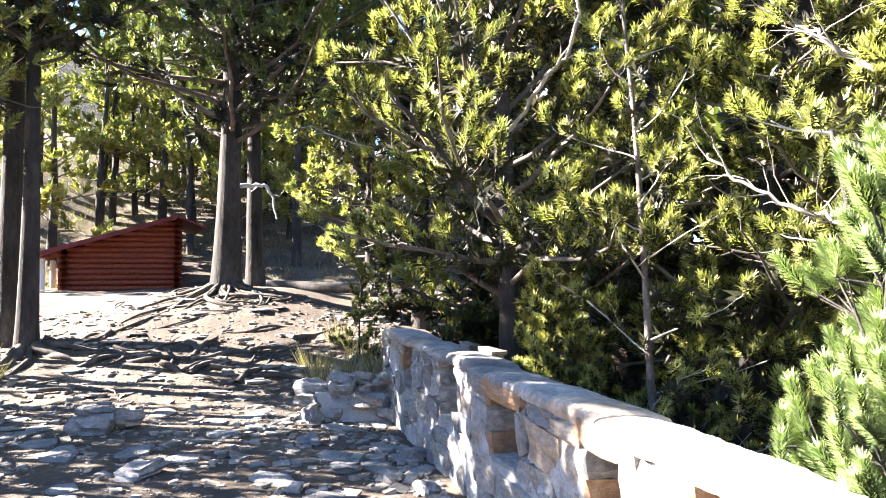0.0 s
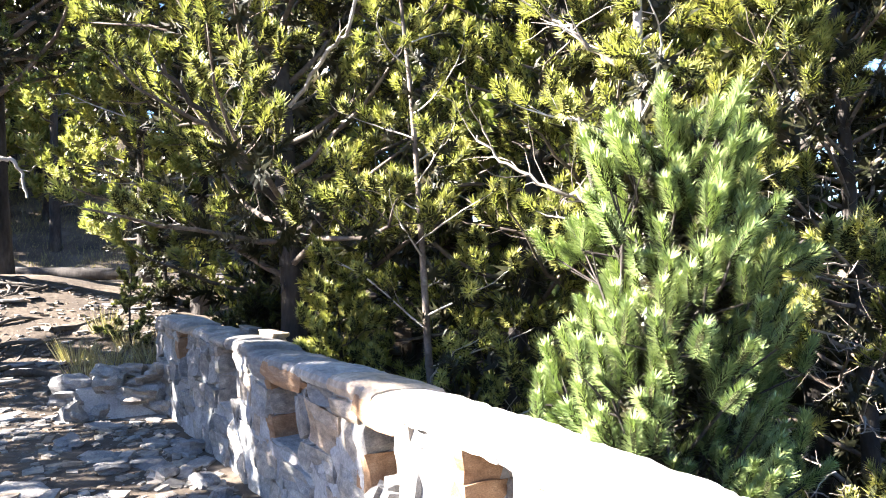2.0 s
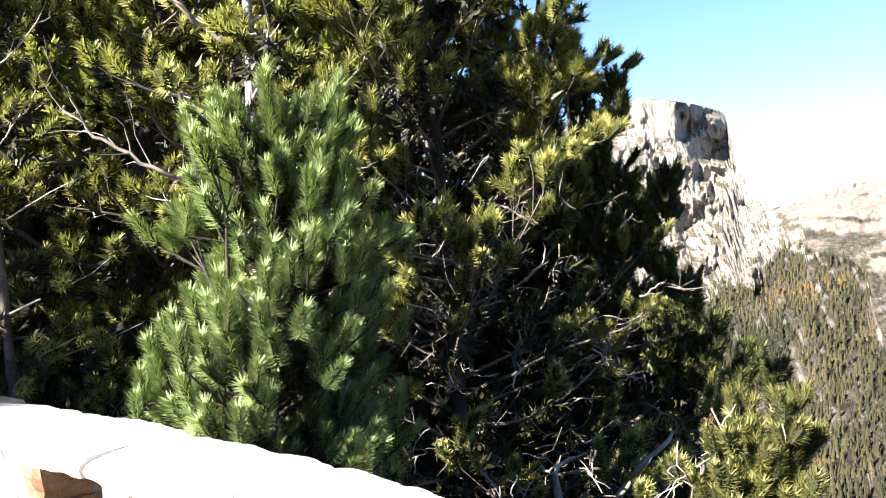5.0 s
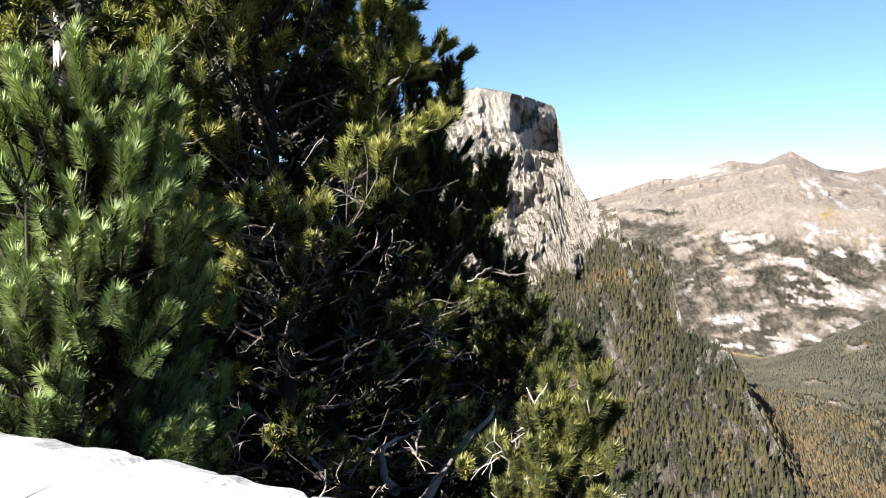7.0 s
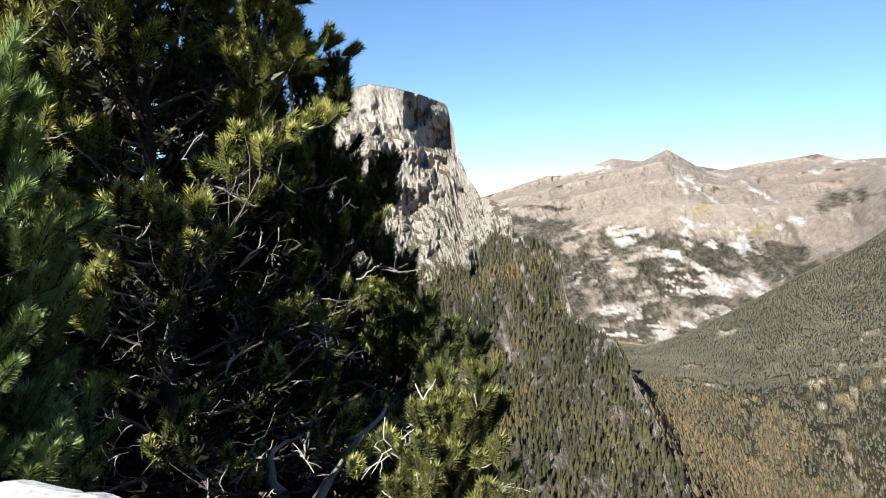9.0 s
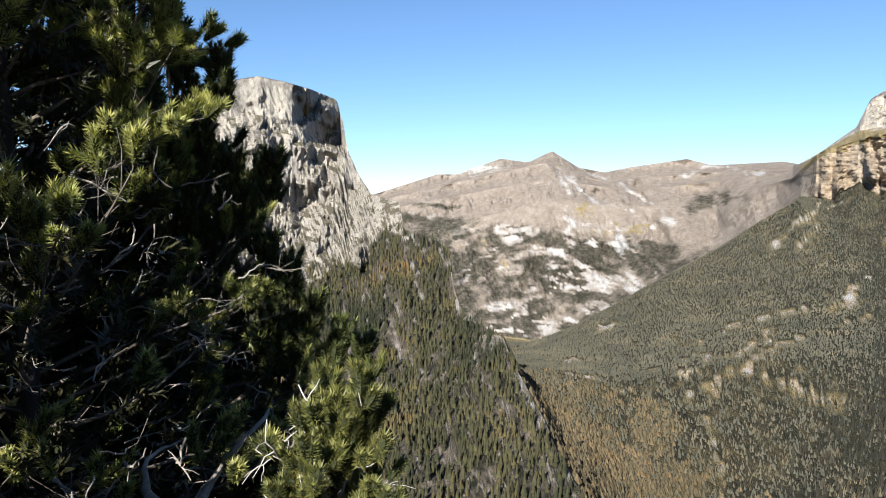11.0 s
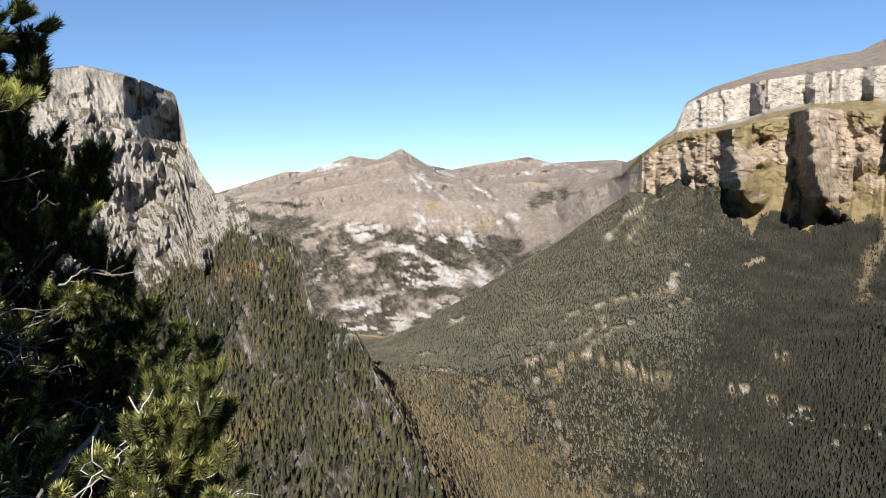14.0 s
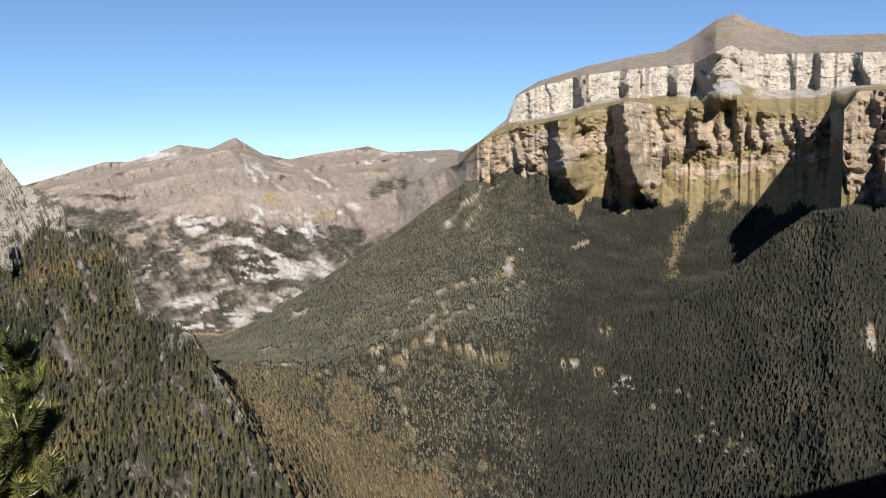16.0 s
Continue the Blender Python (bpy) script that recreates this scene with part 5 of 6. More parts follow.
# ---- the parapet wall ----
def rock(seed, cuts=2, rough=0.2):
    """A worn, uneven block about 1 m across."""
    bm = bmesh.new()
    bmesh.ops.create_cube(bm, size=1.0)
    bmesh.ops.subdivide_edges(bm, edges=bm.edges[:], cuts=cuts, use_grid_fill=True)
    rng = random.Random(seed)
    off = Vector((rng.uniform(0, 99), rng.uniform(0, 99), rng.uniform(0, 99)))
    skew = [rng.uniform(-0.12, 0.12) for _ in range(4)]
    for v in bm.verts:
        c = v.co.copy()
        far = max(abs(c.x), abs(c.y), abs(c.z))
        v.co = c.lerp(c.normalized() * 0.6, 0.28)
        v.co += c.normalized() * rough * (noise.noise(c * 1.6 + off) + 0.5 * noise.noise(c * 4.0 + off))
        v.co.y += skew[0] * c.z + skew[1] * c.x
        v.co.x += skew[2] * c.z
        v.co.z += skew[3] * c.y
    me = bpy.data.meshes.new("stone")
    bm.to_mesh(me)
    bm.free()
    me.materials.append(STONE)
    return me


def flag(seed):
    """An irregular flat slab about 1 m across and 1 m thick, to be scaled thin."""
    rng = random.Random(seed)
    n = rng.choice([5, 6, 7])
    ang = sorted(rng.uniform(0, 0.7) + i * 6.283 / n for i in range(n))
    rad = [rng.uniform(0.36, 0.56) for _ in range(n)]
    v = []
    for z, k in ((-0.5, 1.0), (0.25, 1.0), (0.5, 0.86)):
        v += [(math.cos(a) * r * k, math.sin(a) * r * k * 0.8, z + rng.uniform(-0.12, 0.12)) for a, r in zip(ang, rad)]
    v.append((0, 0, 0.55))
    f = []
    for q in range(2):
        f += [(q * n + i, q * n + (i + 1) % n, q * n + n + (i + 1) % n, q * n + n + i) for i in range(n)]
    bm = bmesh.new()
    vs = [bm.verts.new(p) for p in v]
    for a in f:
        bm.faces.new([vs[i] for i in a])
    for i in range(n):
        bm.faces.new([vs[2 * n + i], vs[2 * n + (i + 1) % n], vs[3 * n]])
    me = bpy.data.meshes.new("flat_stone")
    bm.to_mesh(me)
    bm.free()
    me.materials.append(STONE)
    return me


WALL_H, WALL_T, NICHE_IN, SILL, WALL_END = 0.88, 0.34, 0.22, 0.42, 7.75
# blind recesses along the inner face: y from, y to
NICHES = [(-0.1, 0.2), (0.5, 0.8), (1.2, 1.57), (2.05, 2.36), (2.87, 3.15), (3.95, 4.4), (5.2, 5.62), (6.5, 6.85)]
OCHRE = two_scale("ochre_stone", (0.24, 0.14, 0.08), (0.36, 0.23, 0.14), (0.45, 0.32, 0.22), 4.0, 30.0, 0.9, 0.01, 0.7)


def face_dir(y):
    return math.atan2(float(wall_x(y + 0.15)) - float(wall_x(y - 0.15)), 0.3)


def prism(x0, x1, ya, yb, z0, z1, soup, step=0.25):
    """A run of wall between y's, from x0 to x1 behind the inner face."""
    n = max(2, int((yb - ya) / step) + 1)
    yy = np.linspace(ya, yb, n)
    v = []
    for y in yy:
        w = float(wall_x(y))
        v += [(w + x0, y, z0), (w + x0, y, z1), (w + x1, y, z1), (w + x1, y, z0)]
    f = [(i * 4 + j, i * 4 + (j + 1) % 4, i * 4 + 4 + (j + 1) % 4, i * 4 + 4 + j) for i in range(n - 1) for j in range(4)]
    f += [(0, 3, 2, 1), tuple((n - 1) * 4 + j for j in range(4))]
    soup.add(v, f)


core = Soup()
prism(NICHE_IN, WALL_T, -0.45, WALL_END, -2.4, WALL_H, core)
prism(0.04, NICHE_IN - 0.001, -0.45, WALL_END, -0.15, SILL, core)
edges = [-0.45] + [v for n in NICHES for v in n] + [WALL_END]
for ya, yb in zip(edges[::2], edges[1::2]):
    prism(0.04, NICHE_IN - 0.001, ya, yb, SILL + 0.001, WALL_H, core)
wall = tagged(new("wall_parapet", core.mesh("wall_parapet", MORTAR, False)), "rough stone parapet wall of mortared grey and ochre blocks with blind niches", "wall", kind="structure")


def pointing(ya, yb, za, zb, seed):
    """Lumpy mortar smeared over a stretch of the inner face, between and partly over the stones."""
    ny, nz = max(3, int((yb - ya) / 0.022)), max(3, int((zb - za) / 0.022))
    Y, Zg = np.meshgrid(np.linspace(ya, yb, ny), np.linspace(za, zb, nz), indexing="ij")
    rim = np.minimum(np.minimum(Y - ya, yb - Y) / 0.03, 1.0)
    X = wall_x(Y) + 0.014 - 0.034 * fbm(Y * 3.1, Zg * 3.1, 5, 0.6, seed=seed) - 0.016 * fbm(Y * 13, Zg * 13, 3, seed=seed + 3) + 0.025 * (1 - rim)
    v = np.stack([X, Y, Zg], -1).reshape(-1, 3)
    i, j = np.meshgrid(np.arange(ny - 1), np.arange(nz - 1), indexing="ij")
    k = i * nz + j
    f = np.stack([k, k + 1, k + nz + 1, k + nz], -1).reshape(-1, 4)
    ob = new("mortar", mesh_of("mortar", v, f, MORTAR, True))
    ob.parent = wall


pointing(0.4, WALL_END, -0.05, SILL, 120)
for k, (ya, yb) in enumerate(zip(edges[6::2], edges[7::2])):
    pointing(ya, yb, SILL, WALL_H, 130 + k)
BLOCKS = [rock(s) for s in range(12)]
OCHRES = []
for s in range(4):
    me = BLOCKS[s].copy()
    me.materials[0] = OCHRE
    OCHRES.append(me)
rngs = random.Random(5)


def lay_stone(name, me, x, y, z, size, turn=0.0, wob=0.05):
    ob = new(name, me)
    ob.parent = wall
    ob.matrix_world = Matrix.LocRotScale((float(wall_x(y)) + x, y, z), Euler((rngs.uniform(-wob, wob), rngs.uniform(-wob, wob), -face_dir(y) + turn)), size)


# rubble of the inner face, in uneven courses
z = 0.0
while z < WALL_H - 0.04:
    hgt = min(rngs.uniform(0.12, 0.24), WALL_H + 0.01 - z)
    y = 0.35 + rngs.uniform(0, 0.1)
    while y < WALL_END - 0.05:
        ln = min(rngs.uniform(0.12, 0.44), WALL_END - y)
        if z + hgt / 2 > SILL:
            inside = [b for a, b in NICHES if a - 0.001 <= y < b - 0.01]
            if inside:
                y = inside[0]
                continue
            lim = min([a for a, b in NICHES if a > y - 0.001] + [WALL_END])
            if y + ln > lim - 0.06:
                ln = lim - y
        if rngs.random() < 0.88:
            sink = rngs.uniform(-0.012, 0.03)
            lay_stone("stone", rngs.choice(BLOCKS), 0.1 + sink, y + ln / 2, z + hgt / 2 + rngs.uniform(-0.02, 0.02), (0.22, ln * rngs.uniform(0.86, 1.04), hgt * rngs.uniform(0.8, 1.08)), 0.0, 0.09)
        y += ln
    z += hgt
# stones of the far end
for k in range(5):
    lay_stone("stone", BLOCKS[k], 0.17, WALL_END - 0.02, 0.09 + 0.17 * k, (0.34, 0.16, 0.17))
# jambs and backs of the recesses
for a, b in NICHES[1:]:
    z = SILL
    while z < WALL_H - 0.03:
        hgt = min(rngs.uniform(0.13, 0.24), WALL_H - z)
        lay_stone("stone", rngs.choice(OCHRES if rngs.random() < 0.6 else BLOCKS), 0.13, b + 0.035, z + hgt / 2, (0.23, 0.1, hgt * 0.98))
        lay_stone("stone", rngs.choice(BLOCKS), NICHE_IN + 0.035, (a + b) / 2, z + hgt / 2, (0.1, b - a, hgt * 0.96))
        z += hgt
    lay_stone("stone", rngs.choice(BLOCKS), 0.12, (a + b) / 2, SILL + 0.005, (0.2, b - a, 0.05))
# ochre lintels
for y0, y1 in ((3.86, 4.46), (2.84, 3.2)):
    lay_stone("lintel", OCHRES[1], 0.11, (y0 + y1) / 2, WALL_H - 0.03, (0.24, y1 - y0, 0.11), 0.0, 0.02)
# rubble lying in one recess
for k, (dx, dy, sc) in enumerate([(0.06, 2.97, 0.1), (0.09, 3.06, 0.09), (0.03, 3.05, 0.07), (0.08, 3.0, 0.07)]):
    ob = tagged(new("loose_stone", BLOCKS[k + 5]), "broken pale stone lying in a niche of the wall", "stone", "loose stones")
    ob.matrix_world = Matrix.LocRotScale((float(wall_x(dy)) + dx, dy, SILL + 0.06 + 0.05 * (k > 2)), Euler((0.3 * k, 0.2, k)), (sc, sc * 1.2, sc * 0.8))


# coping: flat worn slabs bedded in mortar, flush with the face
def coping(y0, y1, lift, seed, mat):
    prof = [(0.03, -0.012), (-0.012, -0.006), (-0.02, 0.02), (-0.012, 0.043), (0.008, 0.056), (0.07, 0.064), (0.14, 0.066), (0.22, 0.06), (0.29, 0.05), (0.335, 0.038), (0.352, 0.018), (0.345, -0.008), (0.3, -0.012)]
    n, k = max(8, int((y1 - y0) / 0.03)), len(prof)
    yy = np.linspace(y0 + 0.003, y1 - 0.003, n)
    px, pz = np.array([p[0] for p in prof]), np.array([p[1] for p in prof])
    rim = np.exp(-np.minimum(yy - y0, y1 - yy) / 0.012)[:, None]
    Y = np.repeat(yy[:, None], k, 1)
    bulge = px[None] - 0.165
    chip = 0.022 * fbm(Y * 7, px[None] * 2 + 0 * Y, 4, 0.62, seed=seed) + 0.012 * fbm(Y * 24, px[None] * 9, 3, seed=seed + 2)
    X = wall_x(Y) + 0.165 + bulge * (1 - 0.05 * rim) + np.sign(bulge) * chip * (np.abs(bulge) > 0.12)
    up = np.clip(pz[None] / 0.05, 0, 1)
    Zc = pz[None] - 0.016 * rim * up + up * (0.014 * fbm(Y * 4, px[None] * 5, 4, 0.6, seed=seed + 4) + 0.006 * fbm(Y * 22, px[None] * 22, 3, seed=seed + 6) + lift)
    v = np.stack([X, Y, WALL_H + Zc], -1).reshape(-1, 3)
    i, j = np.meshgrid(np.arange(n - 1), np.arange(k), indexing="ij")
    q = (j + 1) % k
    f = np.stack([i * k + j, i * k + k + j, i * k + k + q, i * k + q], -1).reshape(-1, 4).tolist()
    for e in (0, n - 1):
        f += [[e * k + j, e * k + j + 1, e * k + k - 2 - j, e * k + k - 1 - j] for j in range(k // 2 - 1)]
    ob = new("cap_stone", mesh_of("cap_stone", v, f, mat, False))
    ob.parent = wall


y, k = -0.47, 0
while y < WALL_END:
    ln = min(rngs.uniform(0.3, 0.62), WALL_END + 0.05 - y)
    # slabs on the sunny near stretch get the brightened mortar colour
    coping(y, y + ln, rngs.uniform(-0.02, 0.03) if y > 2.6 else rngs.uniform(-0.005, 0.008), k * 11, STONE if y > 2.6 else SUNLIT_MORTAR)
    y, k = y + max(ln, 0.02), k + 1
# two loose stones left on top
for y, sc in ((5.7, (0.1, 0.13, 0.05)), (5.2, (0.13, 0.16, 0.06))):
    ob = tagged(new("loose_stone", BLOCKS[0]), "small pale stone lying on top of the wall", "stone", "loose stones")
    ob.matrix_world = Matrix.LocRotScale((float(wall_x(y)) + 0.28, y, WALL_H + 0.085), Euler((0.1, 0.05, 0.6)), sc)


# ---- log hut ----
def slab(pts, thick):
    """A roof slab from four corners, thick upwards."""
    v = list(pts) + [(x, y, z + thick) for x, y, z in pts]
    return v, [(0, 3, 2, 1), (4, 5, 6, 7), (0, 1, 5, 4), (1, 2, 6, 5), (2, 3, 7, 6), (3, 0, 4, 7)]


def box(x0, x1, y0, y1, z0, z1):
    v = [(x, y, z) for x in (x0, x1) for y in (y0, y1) for z in (z0, z1)]
    return v, [(0, 1, 3, 2), (4, 6, 7, 5), (0, 4, 5, 1), (2, 3, 7, 6), (0, 2, 6, 4), (1, 5, 7, 3)]


PLASTER = two_scale("white_plaster", (0.6, 0.6, 0.58), (0.72, 0.71, 0.69), (0.8, 0.79, 0.77), 3, 30, 0.9, 0.004, 0.3)
TAN_STONE = two_scale("tan_terrace_stone", (0.2, 0.13, 0.07), (0.34, 0.23, 0.13), (0.45, 0.33, 0.2), 1.5, 14, 0.9, 0.01, 0.5)


def log_hut():
    hut = thing("log_hut", "small red-brown log hut with a dark red sloping roof", "hut", at=(-9.35, 24.3, 0.95))
    hut.rotation_euler = (0, 0, radians(24))
    D, left = 3.6, -3.3

    def log(p, q):
        part("log", mesh_of("log", *tube([p, q], [0.1, 0.1], 10), LOG, True), hut)
    for k in range(13):
        z = 0.1 + k * 0.185
        x0 = max(left, -4.43 + (z - 1.0) / 1.5 * 4.43)
        if z < 2.4:
            log((x0 - 0.18 if x0 == left else x0, 0, z), (0.3, 0, z))
            log((x0, D, z), (0.3, D, z))
        if z < 2.15:
            log((0.12, -0.3, z + 0.09), (0.12, D + 0.3, z + 0.09))
        if z < 1.35:
            log((left, -0.3, z + 0.09), (left, D + 0.3, z + 0.09))
    part("inner_wall", mesh_of("inner_wall", *box(left + 0.05, 0.1, 0.03, 0.09, 0, 1.3), LOG), hut)
    for y in (-0.1, D):
        part("porch_post", mesh_of("porch_post", *tube([(-3.95, y, 0), (-3.95, y, 1.08)], [0.1, 0.1], 10), PLASTER, True), hut, "white plastered porch post")
    roof = part("roof", mesh_of("roof", *slab([(-4.55, -0.55, 1.03), (0.1, -0.55, 2.52), (0.1, D + 0.5, 2.52), (-4.55, D + 0.5, 1.03)], 0.07), ROOFRED), hut, "dark red roof with deep eaves")
    part("roof", mesh_of("roof", *slab([(0.105, -0.55, 2.52), (1.05, -0.55, 2.16), (1.05, D + 0.5, 2.16), (0.105, D + 0.5, 2.52)], 0.07), ROOFRED), hut)
    part("fascia", mesh_of("fascia", *slab([(-4.57, -0.6, 0.96), (0.1, -0.6, 2.45), (0.1, -0.552, 2.45), (-4.57, -0.552, 0.96)], 0.15), ROOFRED), hut)
    for y in (0.3, 1.4, 2.5):
        part("rafter", mesh_of("rafter", *slab([(-4.5, y, 0.93), (0.05, y, 2.39), (0.05, y + 0.1, 2.39), (-4.5, y + 0.1, 0.93)], 0.09), LOG), hut)


log_hut()
terrace = tagged(new("retaining_wall", mesh_of("retaining_wall", *box(-4.9, 0.6, -0.45, -0.05, -0.9, 0.0), TAN_STONE)), "low tan stone edge of the platform the hut stands on", "wall", kind="structure")
terrace.matrix_world = pose(-9.6, 23.4, 0.95, 0, 0, 24)

# ---- stones, roots and grass on the terrace ----
GROUNDSTONE = two_scale("pale_ground_stone", (0.17, 0.17, 0.175), (0.28, 0.275, 0.27), (0.4, 0.385, 0.36), 3.0, 24.0, 0.9, 0.01, 0.6, None, "object")
GRAVEL = two_scale("gravel", (0.17, 0.155, 0.14), (0.28, 0.26, 0.23), (0.42, 0.385, 0.35), 3.0, 24.0, 0.9, 0.01, 0.4, None, "island")
ROOTWOOD = two_scale("grey_root", (0.04, 0.034, 0.028), (0.1, 0.085, 0.07), (0.2, 0.175, 0.145), 4, 30, 0.9, 0.01, 0.7)
DRYGRASS = needle_material("dry_grass", (0.18, 0.15, 0.08), (0.34, 0.29, 0.165), (0.48, 0.43, 0.28), 0.3)
LEAFGRASS = needle_material("short_turf", (0.12, 0.115, 0.045), (0.25, 0.22, 0.09), (0.4, 0.34, 0.15), 0.3)
GSTONES, FLAGS = [rock(s, 3, 0.34) for s in range(40, 46)], [flag(s) for s in range(12)]
for me in GSTONES + FLAGS:
    me.materials[0] = GROUNDSTONE
rg = np.random.default_rng(12)


def scatter(n, seed, spread):
    """Places on the terrace: a wedge ahead, thicker near the wall's foot."""
    r = np.random.default_rng(seed)
    out = []
    while len(out) < n:
        x, y = r.uniform(-8.5, 1.0), r.uniform(2.8, 13.0)
        if x > wall_x(y) - 0.1 or x < -0.8 * y - 0.4:
            continue
        near = math.exp(-(float(wall_x(y)) - x) / 0.45)
        if r.random() < spread + near * 0.9:
            out.append((x, y))
    return np.array(out)


def gravel(n, seed, lo, hi):
    r = np.random.default_rng(seed)
    p = scatter(n, seed, 0.22)
    z = near_height(p[:, 0], p[:, 1])
    cube = np.array([(x, y, q) for x in (-1, 1) for y in (-1, 1) for q in (-1, 1)], float)
    f = np.array([(0, 1, 3, 2), (4, 6, 7, 5), (0, 4, 5, 1), (2, 3, 7, 6), (0, 2, 6, 4), (1, 5, 7, 3)])
    size = lo * (hi / lo) ** (r.random(n) ** 2.2)
    v = cube[None] * (1 + r.uniform(-0.4, 0.25, (n, 8, 3))) * (size[:, None, None] * np.stack([r.uniform(0.6, 1.2, n), r.uniform(0.6, 1.2, n), r.uniform(0.2, 0.45, n)], 1)[:, None, :])
    a = r.uniform(0, 6.28, n)
    c, s = np.cos(a)[:, None], np.sin(a)[:, None]
    tilt = r.uniform(-0.3, 0.3, n)[:, None]
    x, y, q = v[..., 0], v[..., 1], v[..., 2]
    v = np.stack([x * c - y * s + p[:, 0:1], x * s + y * c + p[:, 1:2], q + x * tilt + z[:, None] + 0.003], -1)
    return mesh_of("gravel", v.reshape(-1, 3), (f[None] + np.arange(n)[:, None, None] * 8).reshape(-1, 4), GRAVEL)


tagged(new("gravel", gravel(6000, 3, 0.008, 0.065)), "loose pale gravel and stone chips strewn over the terrace", "gravel", kind="stuff")
ground = bpy.data.objects["ground"]
for k, (x, y) in enumerate(scatter(290, 8, 0.3)):
    s = 0.1 + 0.34 * rg.random() ** 2
    ob = new("flat_stone", FLAGS[k % 12])
    ob.parent = ground
    ob.matrix_world = Matrix.LocRotScale((x, y, ground_z(x, y) + 0.004), Euler((rg.uniform(-0.08, 0.08), rg.uniform(-0.08, 0.08), rg.uniform(0, 6.3))), (s * rg.uniform(0.8, 1.5), s, rg.uniform(0.014, 0.036)))
for k, (x, y, s, h) in enumerate([(-0.25, 5.9, 0.22, 0.1), (-0.4, 5.3, 0.17, 0.08), (-0.12, 5.0, 0.15, 0.1), (-0.75, 5.6, 0.2, 0.07), (-2.3, 5.4, 0.26, 0.1), (-1.2, 6.4, 0.2, 0.07), (0.0, 4.6, 0.13, 0.09), (0.05, 4.35, 0.16, 0.1), (-5.4, 8.0, 0.3, 0.14), (-4.6, 7.2, 0.22, 0.1)]):
    ob = tagged(new("loose_stone", GSTONES[k % 6]), "pale angular stone lying on the gravel", "stone", "loose stones")
    ob.matrix_world = Matrix.LocRotScale((x, y, ground_z(x, y) + h * 0.35), Euler((0.1 * k % 0.3, 0.1, k * 1.1)), (s, s * 0.8, h))
# stacked stones used as a seat
for x, y, z, sx, sy, sz, a in [(-3.42, 6.9, 0.09, 0.36, 0.26, 0.2, 0.1), (-3.42, 6.95, 0.215, 0.3, 0.24, 0.08, 0.4), (-3.18, 7.1, 0.12, 0.26, 0.2, 0.13, 0.8)]:
    ob = tagged(new("boulder", GSTONES[1]), "squared grey stone block in a small pile", "stone", "stacked blocks")
    ob.matrix_world = Matrix.LocRotScale((x, y, ground_z(x, y) + z), Euler((0.03, 0.04, a)), (sx, sy, sz))
# low ruined return of the wall
stub = thing("ruined_wall", "low broken return of the stone wall", "wall", at=(-0.98, 7.5, 0))
rs = random.Random(9)
part("mortar", mesh_of("mortar", *box(-0.36, 0.36, -0.1, 0.22, -0.1, 0.3), MORTAR), stub)
for k in range(16):
    x, lvl = -0.4 + 0.27 * (k % 4) + rs.uniform(-0.04, 0.04), k // 4
    if lvl > 2 and k % 4 < 1:
        continue
    ob = part("stone", GSTONES[k % 6], stub)
    ob.matrix_local = Matrix.LocRotScale((x, -0.04 + 0.1 * (k % 3), 0.07 + lvl * 0.115), Euler((rs.uniform(-0.25, 0.25), rs.uniform(-0.25, 0.25), rs.uniform(-0.8, 0.8))), (rs.uniform(0.22, 0.42), rs.uniform(0.2, 0.34), rs.uniform(0.11, 0.2)))


# roots over the mound
def roots(tree, x0, y0, count, seed, a0, a1, reach, rad):
    r = np.random.default_rng(seed)
    base = Vector(tree.location)
    for k in range(count):
        a = radians(a0 + (a1 - a0) * (k + r.random()) / count)
        ln = reach * r.uniform(0.5, 1.1)
        n = 16
        d = np.array([math.cos(a), math.sin(a)])
        p = np.array([x0, y0]) + d * 0.22
        pts, turn = [], 0
        for i in range(n):
            z = ground_z(p[0], p[1])
            up = 0.12 * math.exp(-i * 0.9) + 0.002 + 0.035 * math.sin(i * 0.9 + 2.1 * k)
            pts.append((p[0] - base.x, p[1] - base.y, z + up - base.z))
            turn += r.normal() * 0.5
            c, s = math.cos(turn * 0.3), math.sin(turn * 0.3)
            d = np.array([d[0] * c - d[1] * s, d[0] * s + d[1] * c])
            p = p + d * ln / n
        part("root", mesh_of("root", *tube(pts, rad * np.linspace(1.6, 0.25, n) * r.uniform(0.7, 1.2), 7), ROOTWOOD, True), tree)


big = [o for o in bpy.data.objects if o.name.startswith("pine_tree") and abs(o.location.x + 4.1) < 0.01 and abs(o.location.y - 13.3) < 0.01][0]
roots(big, -4.1, 13.3, 24, 31, -200, 20, 3.2, 0.03)
side = [o for o in bpy.data.objects if o.name.startswith("pine_tree") and abs(o.location.x + 6.15) < 0.01][0]
roots(side, -6.15, 10.4, 9, 33, -100, 60, 2.6, 0.04)
# surface roots that come up again nearer the wall
near_roots = thing("surface_roots", "dark twisted tree roots lying bare across the stony ground", "roots")
rr_ = np.random.default_rng(35)
for k in range(26):
    x, y = rr_.uniform(-5.2, -1.0), rr_.uniform(8.7, 11.2)
    a = rr_.uniform(-0.5, 0.5) + (0 if k % 3 else 1.2)
    pts = []
    for i in range(10):
        pts.append((x, y, ground_z(x, y) + 0.015 + 0.035 * math.sin(i * 0.9 + k)))
        a += rr_.normal() * 0.25
        x, y = x + 0.13 * math.cos(a), y + 0.13 * math.sin(a)
    part("root", mesh_of("root", *tube(pts, 0.045 * np.linspace(1.1, 0.3, 10) * rr_.uniform(0.5, 1.3), 6), ROOTWOOD, True), near_roots)


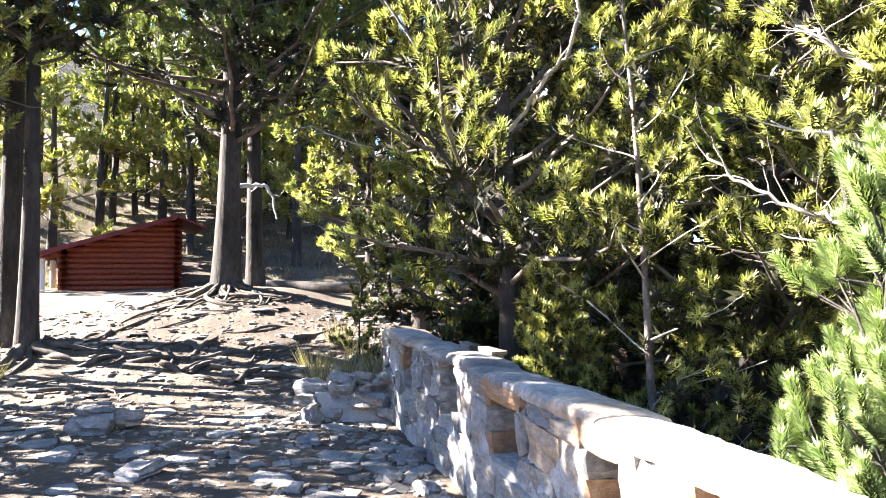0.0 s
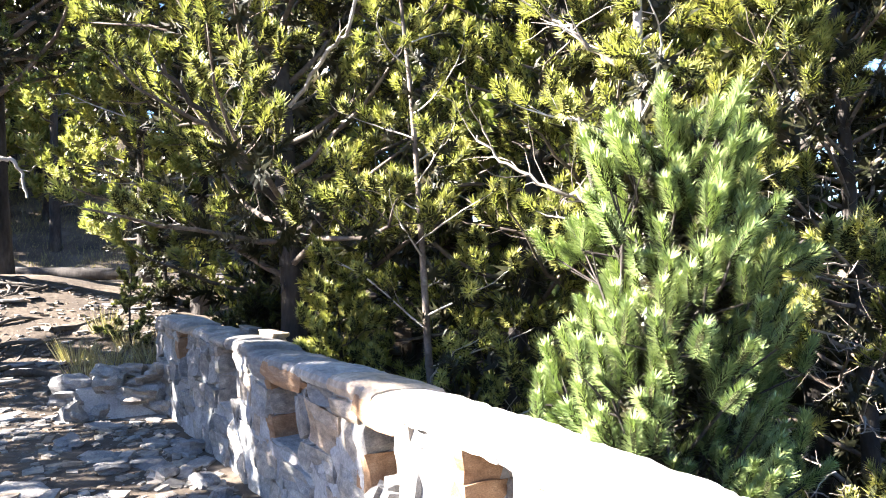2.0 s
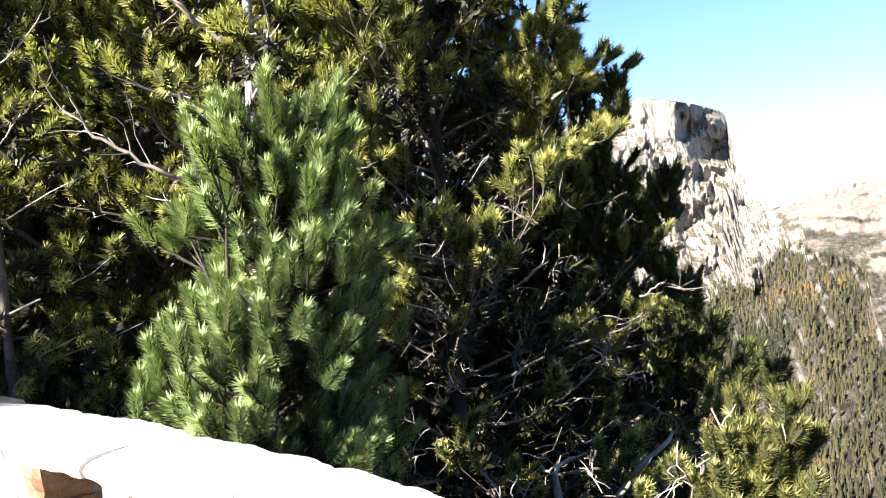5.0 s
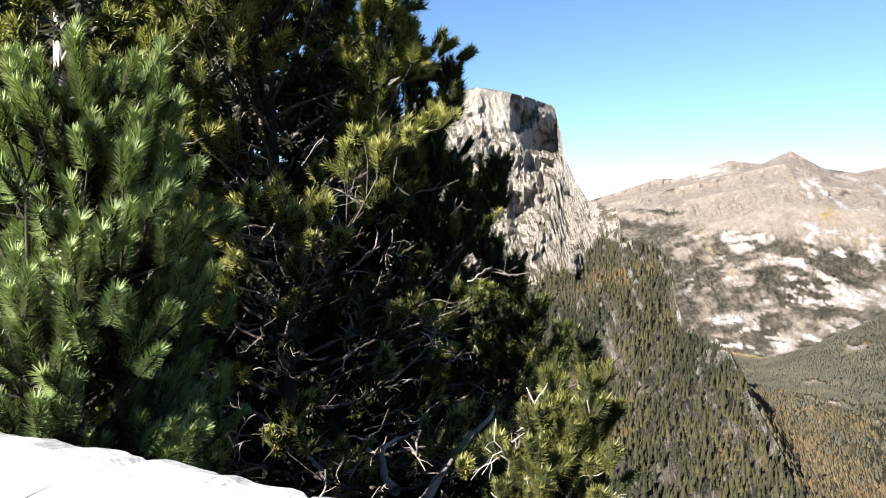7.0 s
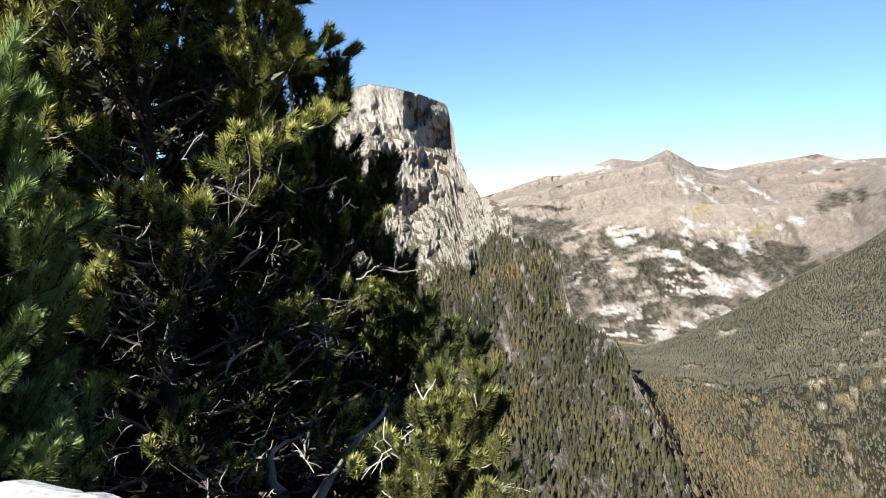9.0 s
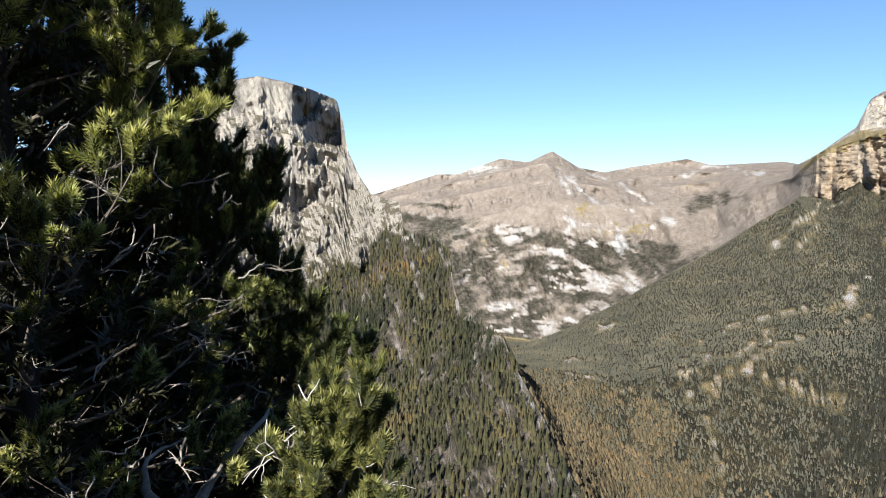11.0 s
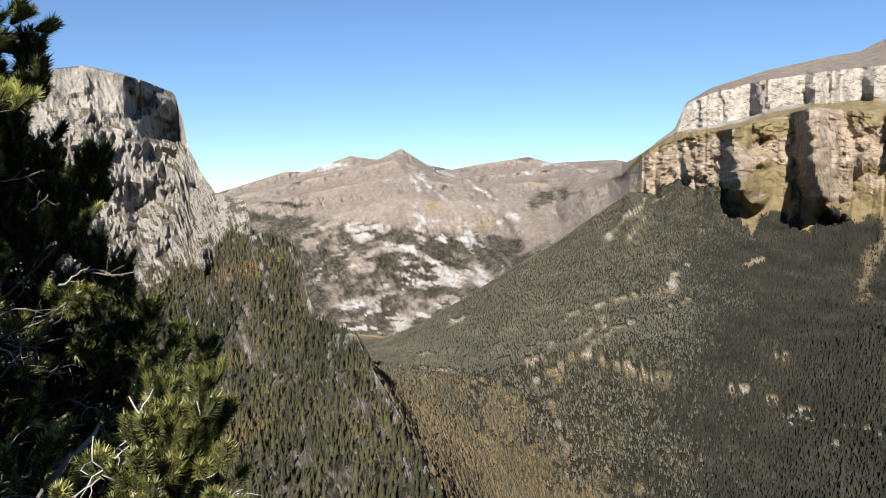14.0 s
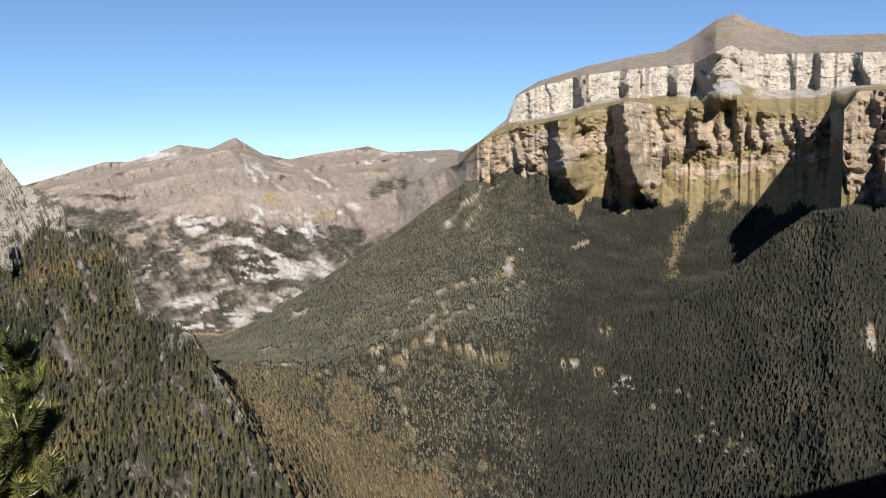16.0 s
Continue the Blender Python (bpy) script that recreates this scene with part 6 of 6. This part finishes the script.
def grass(name, centres, blades, height, mat, label, seed, radius=0.14):
    r = np.random.default_rng(seed)
    c = np.repeat(np.asarray(centres, float), blades, 0)
    n = len(c)
    a, q = r.uniform(0, 6.28, n), np.sqrt(r.random(n)) * radius
    x, y = c[:, 0] + np.cos(a) * q, c[:, 1] + np.sin(a) * q
    z = near_height(x, y) - 0.01
    h = height * r.uniform(0.5, 1.1, n)
    lean = q / radius * 0.5 + 0.1
    t = r.uniform(0, 6.28, n)
    w = 0.004 + 0.02 * height
    base = np.stack([x, y, z], 1)
    side_v = np.stack([np.cos(t), np.sin(t), 0 * t], 1) * (w / 2)
    tip = base + np.stack([np.cos(a) * lean * h, np.sin(a) * lean * h, h], 1)
    v = np.stack([base - side_v, base + side_v, tip], 1).reshape(-1, 3)
    return tagged(new(name, mesh_of(name, v, np.arange(n * 3).reshape(-1, 3), mat)), label, "grass", kind="stuff")


grass("dry_grass", [(-1.6, 9.3), (-1.35, 9.6), (-1.1, 9.2), (-0.9, 9.9), (-1.8, 9.9), (-0.75, 9.3), (-1.2, 10.4), (-6.3, 9.5), (-6.0, 9.2), (-6.7, 9.9), (-0.6, 10.6), (-1.6, 10.9)], 130, 0.36, DRYGRASS, "tufts of dry yellow grass at the wall's end", 5, 0.2)
turf = np.random.default_rng(6)
tx, ty = turf.uniform(-26, 1, 3000), turf.uniform(25, 41, 3000)
keep = (np.abs(tx + 10.5) > 3.4) | (ty > 29) | (ty < 20)
grass("bank_turf", np.stack([tx, ty], 1)[keep], 16, 0.3, LEAFGRASS, "short yellow-green turf on the sunny bank", 7, 0.5)

# a sapling and bare boughs by the end of the wall
stand(-1.2, 10.3, 1.25, 0.02, 0.42, 41, "mid", limbs=16, low=0.15, twigs=5, shoots=4, size=1.1, label="knee-high pine sapling beside the path")
tree740 = [o for o in bpy.data.objects if o.name.startswith("pine_tree") and abs(o.location.x + 0.36) < 0.01][0]
rb = np.random.default_rng(44)
for z, d, ln in ((2.9, (-1, -0.2, 0.05), 2.0), (2.2, (-0.8, -0.5, 0.1), 1.3), (1.9, (0.9, -0.3, 0.1), 1.0), (3.3, (0.7, -0.6, 0.2), 1.2), (2.6, (-0.3, -0.9, 0.1), 0.9), (1.4, (-0.9, 0.1, 0.0), 0.8)):
    lp = bent((0, 0, z), d, ln, 8, rb, 0.12)
    sp = Soup()
    sp.add(*tube(lp, np.linspace(0.022, 0.006, 8), 6))
    for i in range(3, 8):
        sp.add(*tube(bent(lp[i], np.array(d) * 0.6 + rb.normal(size=3) * 0.5, 0.3, 4, rb, 0.2), np.linspace(0.008, 0.003, 4), 4))
    part("dead_limb", sp.mesh("dead_limb", DEADWOOD), tree740, "bare grey dead bough")
# a bleached crooked bough on the big pine
bough(big, [(-3.65, 12.69, 3.13), (-3.44, 12.75, 3.17), (-3.24, 12.80, 3.15), (-3.11, 12.86, 2.92), (-3.06, 12.90, 2.55)], 0.045, 0.018, 86, DEADWOOD, "bleached crooked bough", 3)
# a fallen trunk on the bank
fl = [(-6.2, 21.0), (-4.6, 20.2), (-3.0, 19.6), (-1.6, 19.0)]
tagged(new("fallen_log", mesh_of("fallen_log", *tube([(x, y, ground_z(x, y) + 0.2) for x, y in fl], [0.2, 0.19, 0.17, 0.12], 12), BARK, True)), "dark fallen pine trunk lying on the bank", "log")
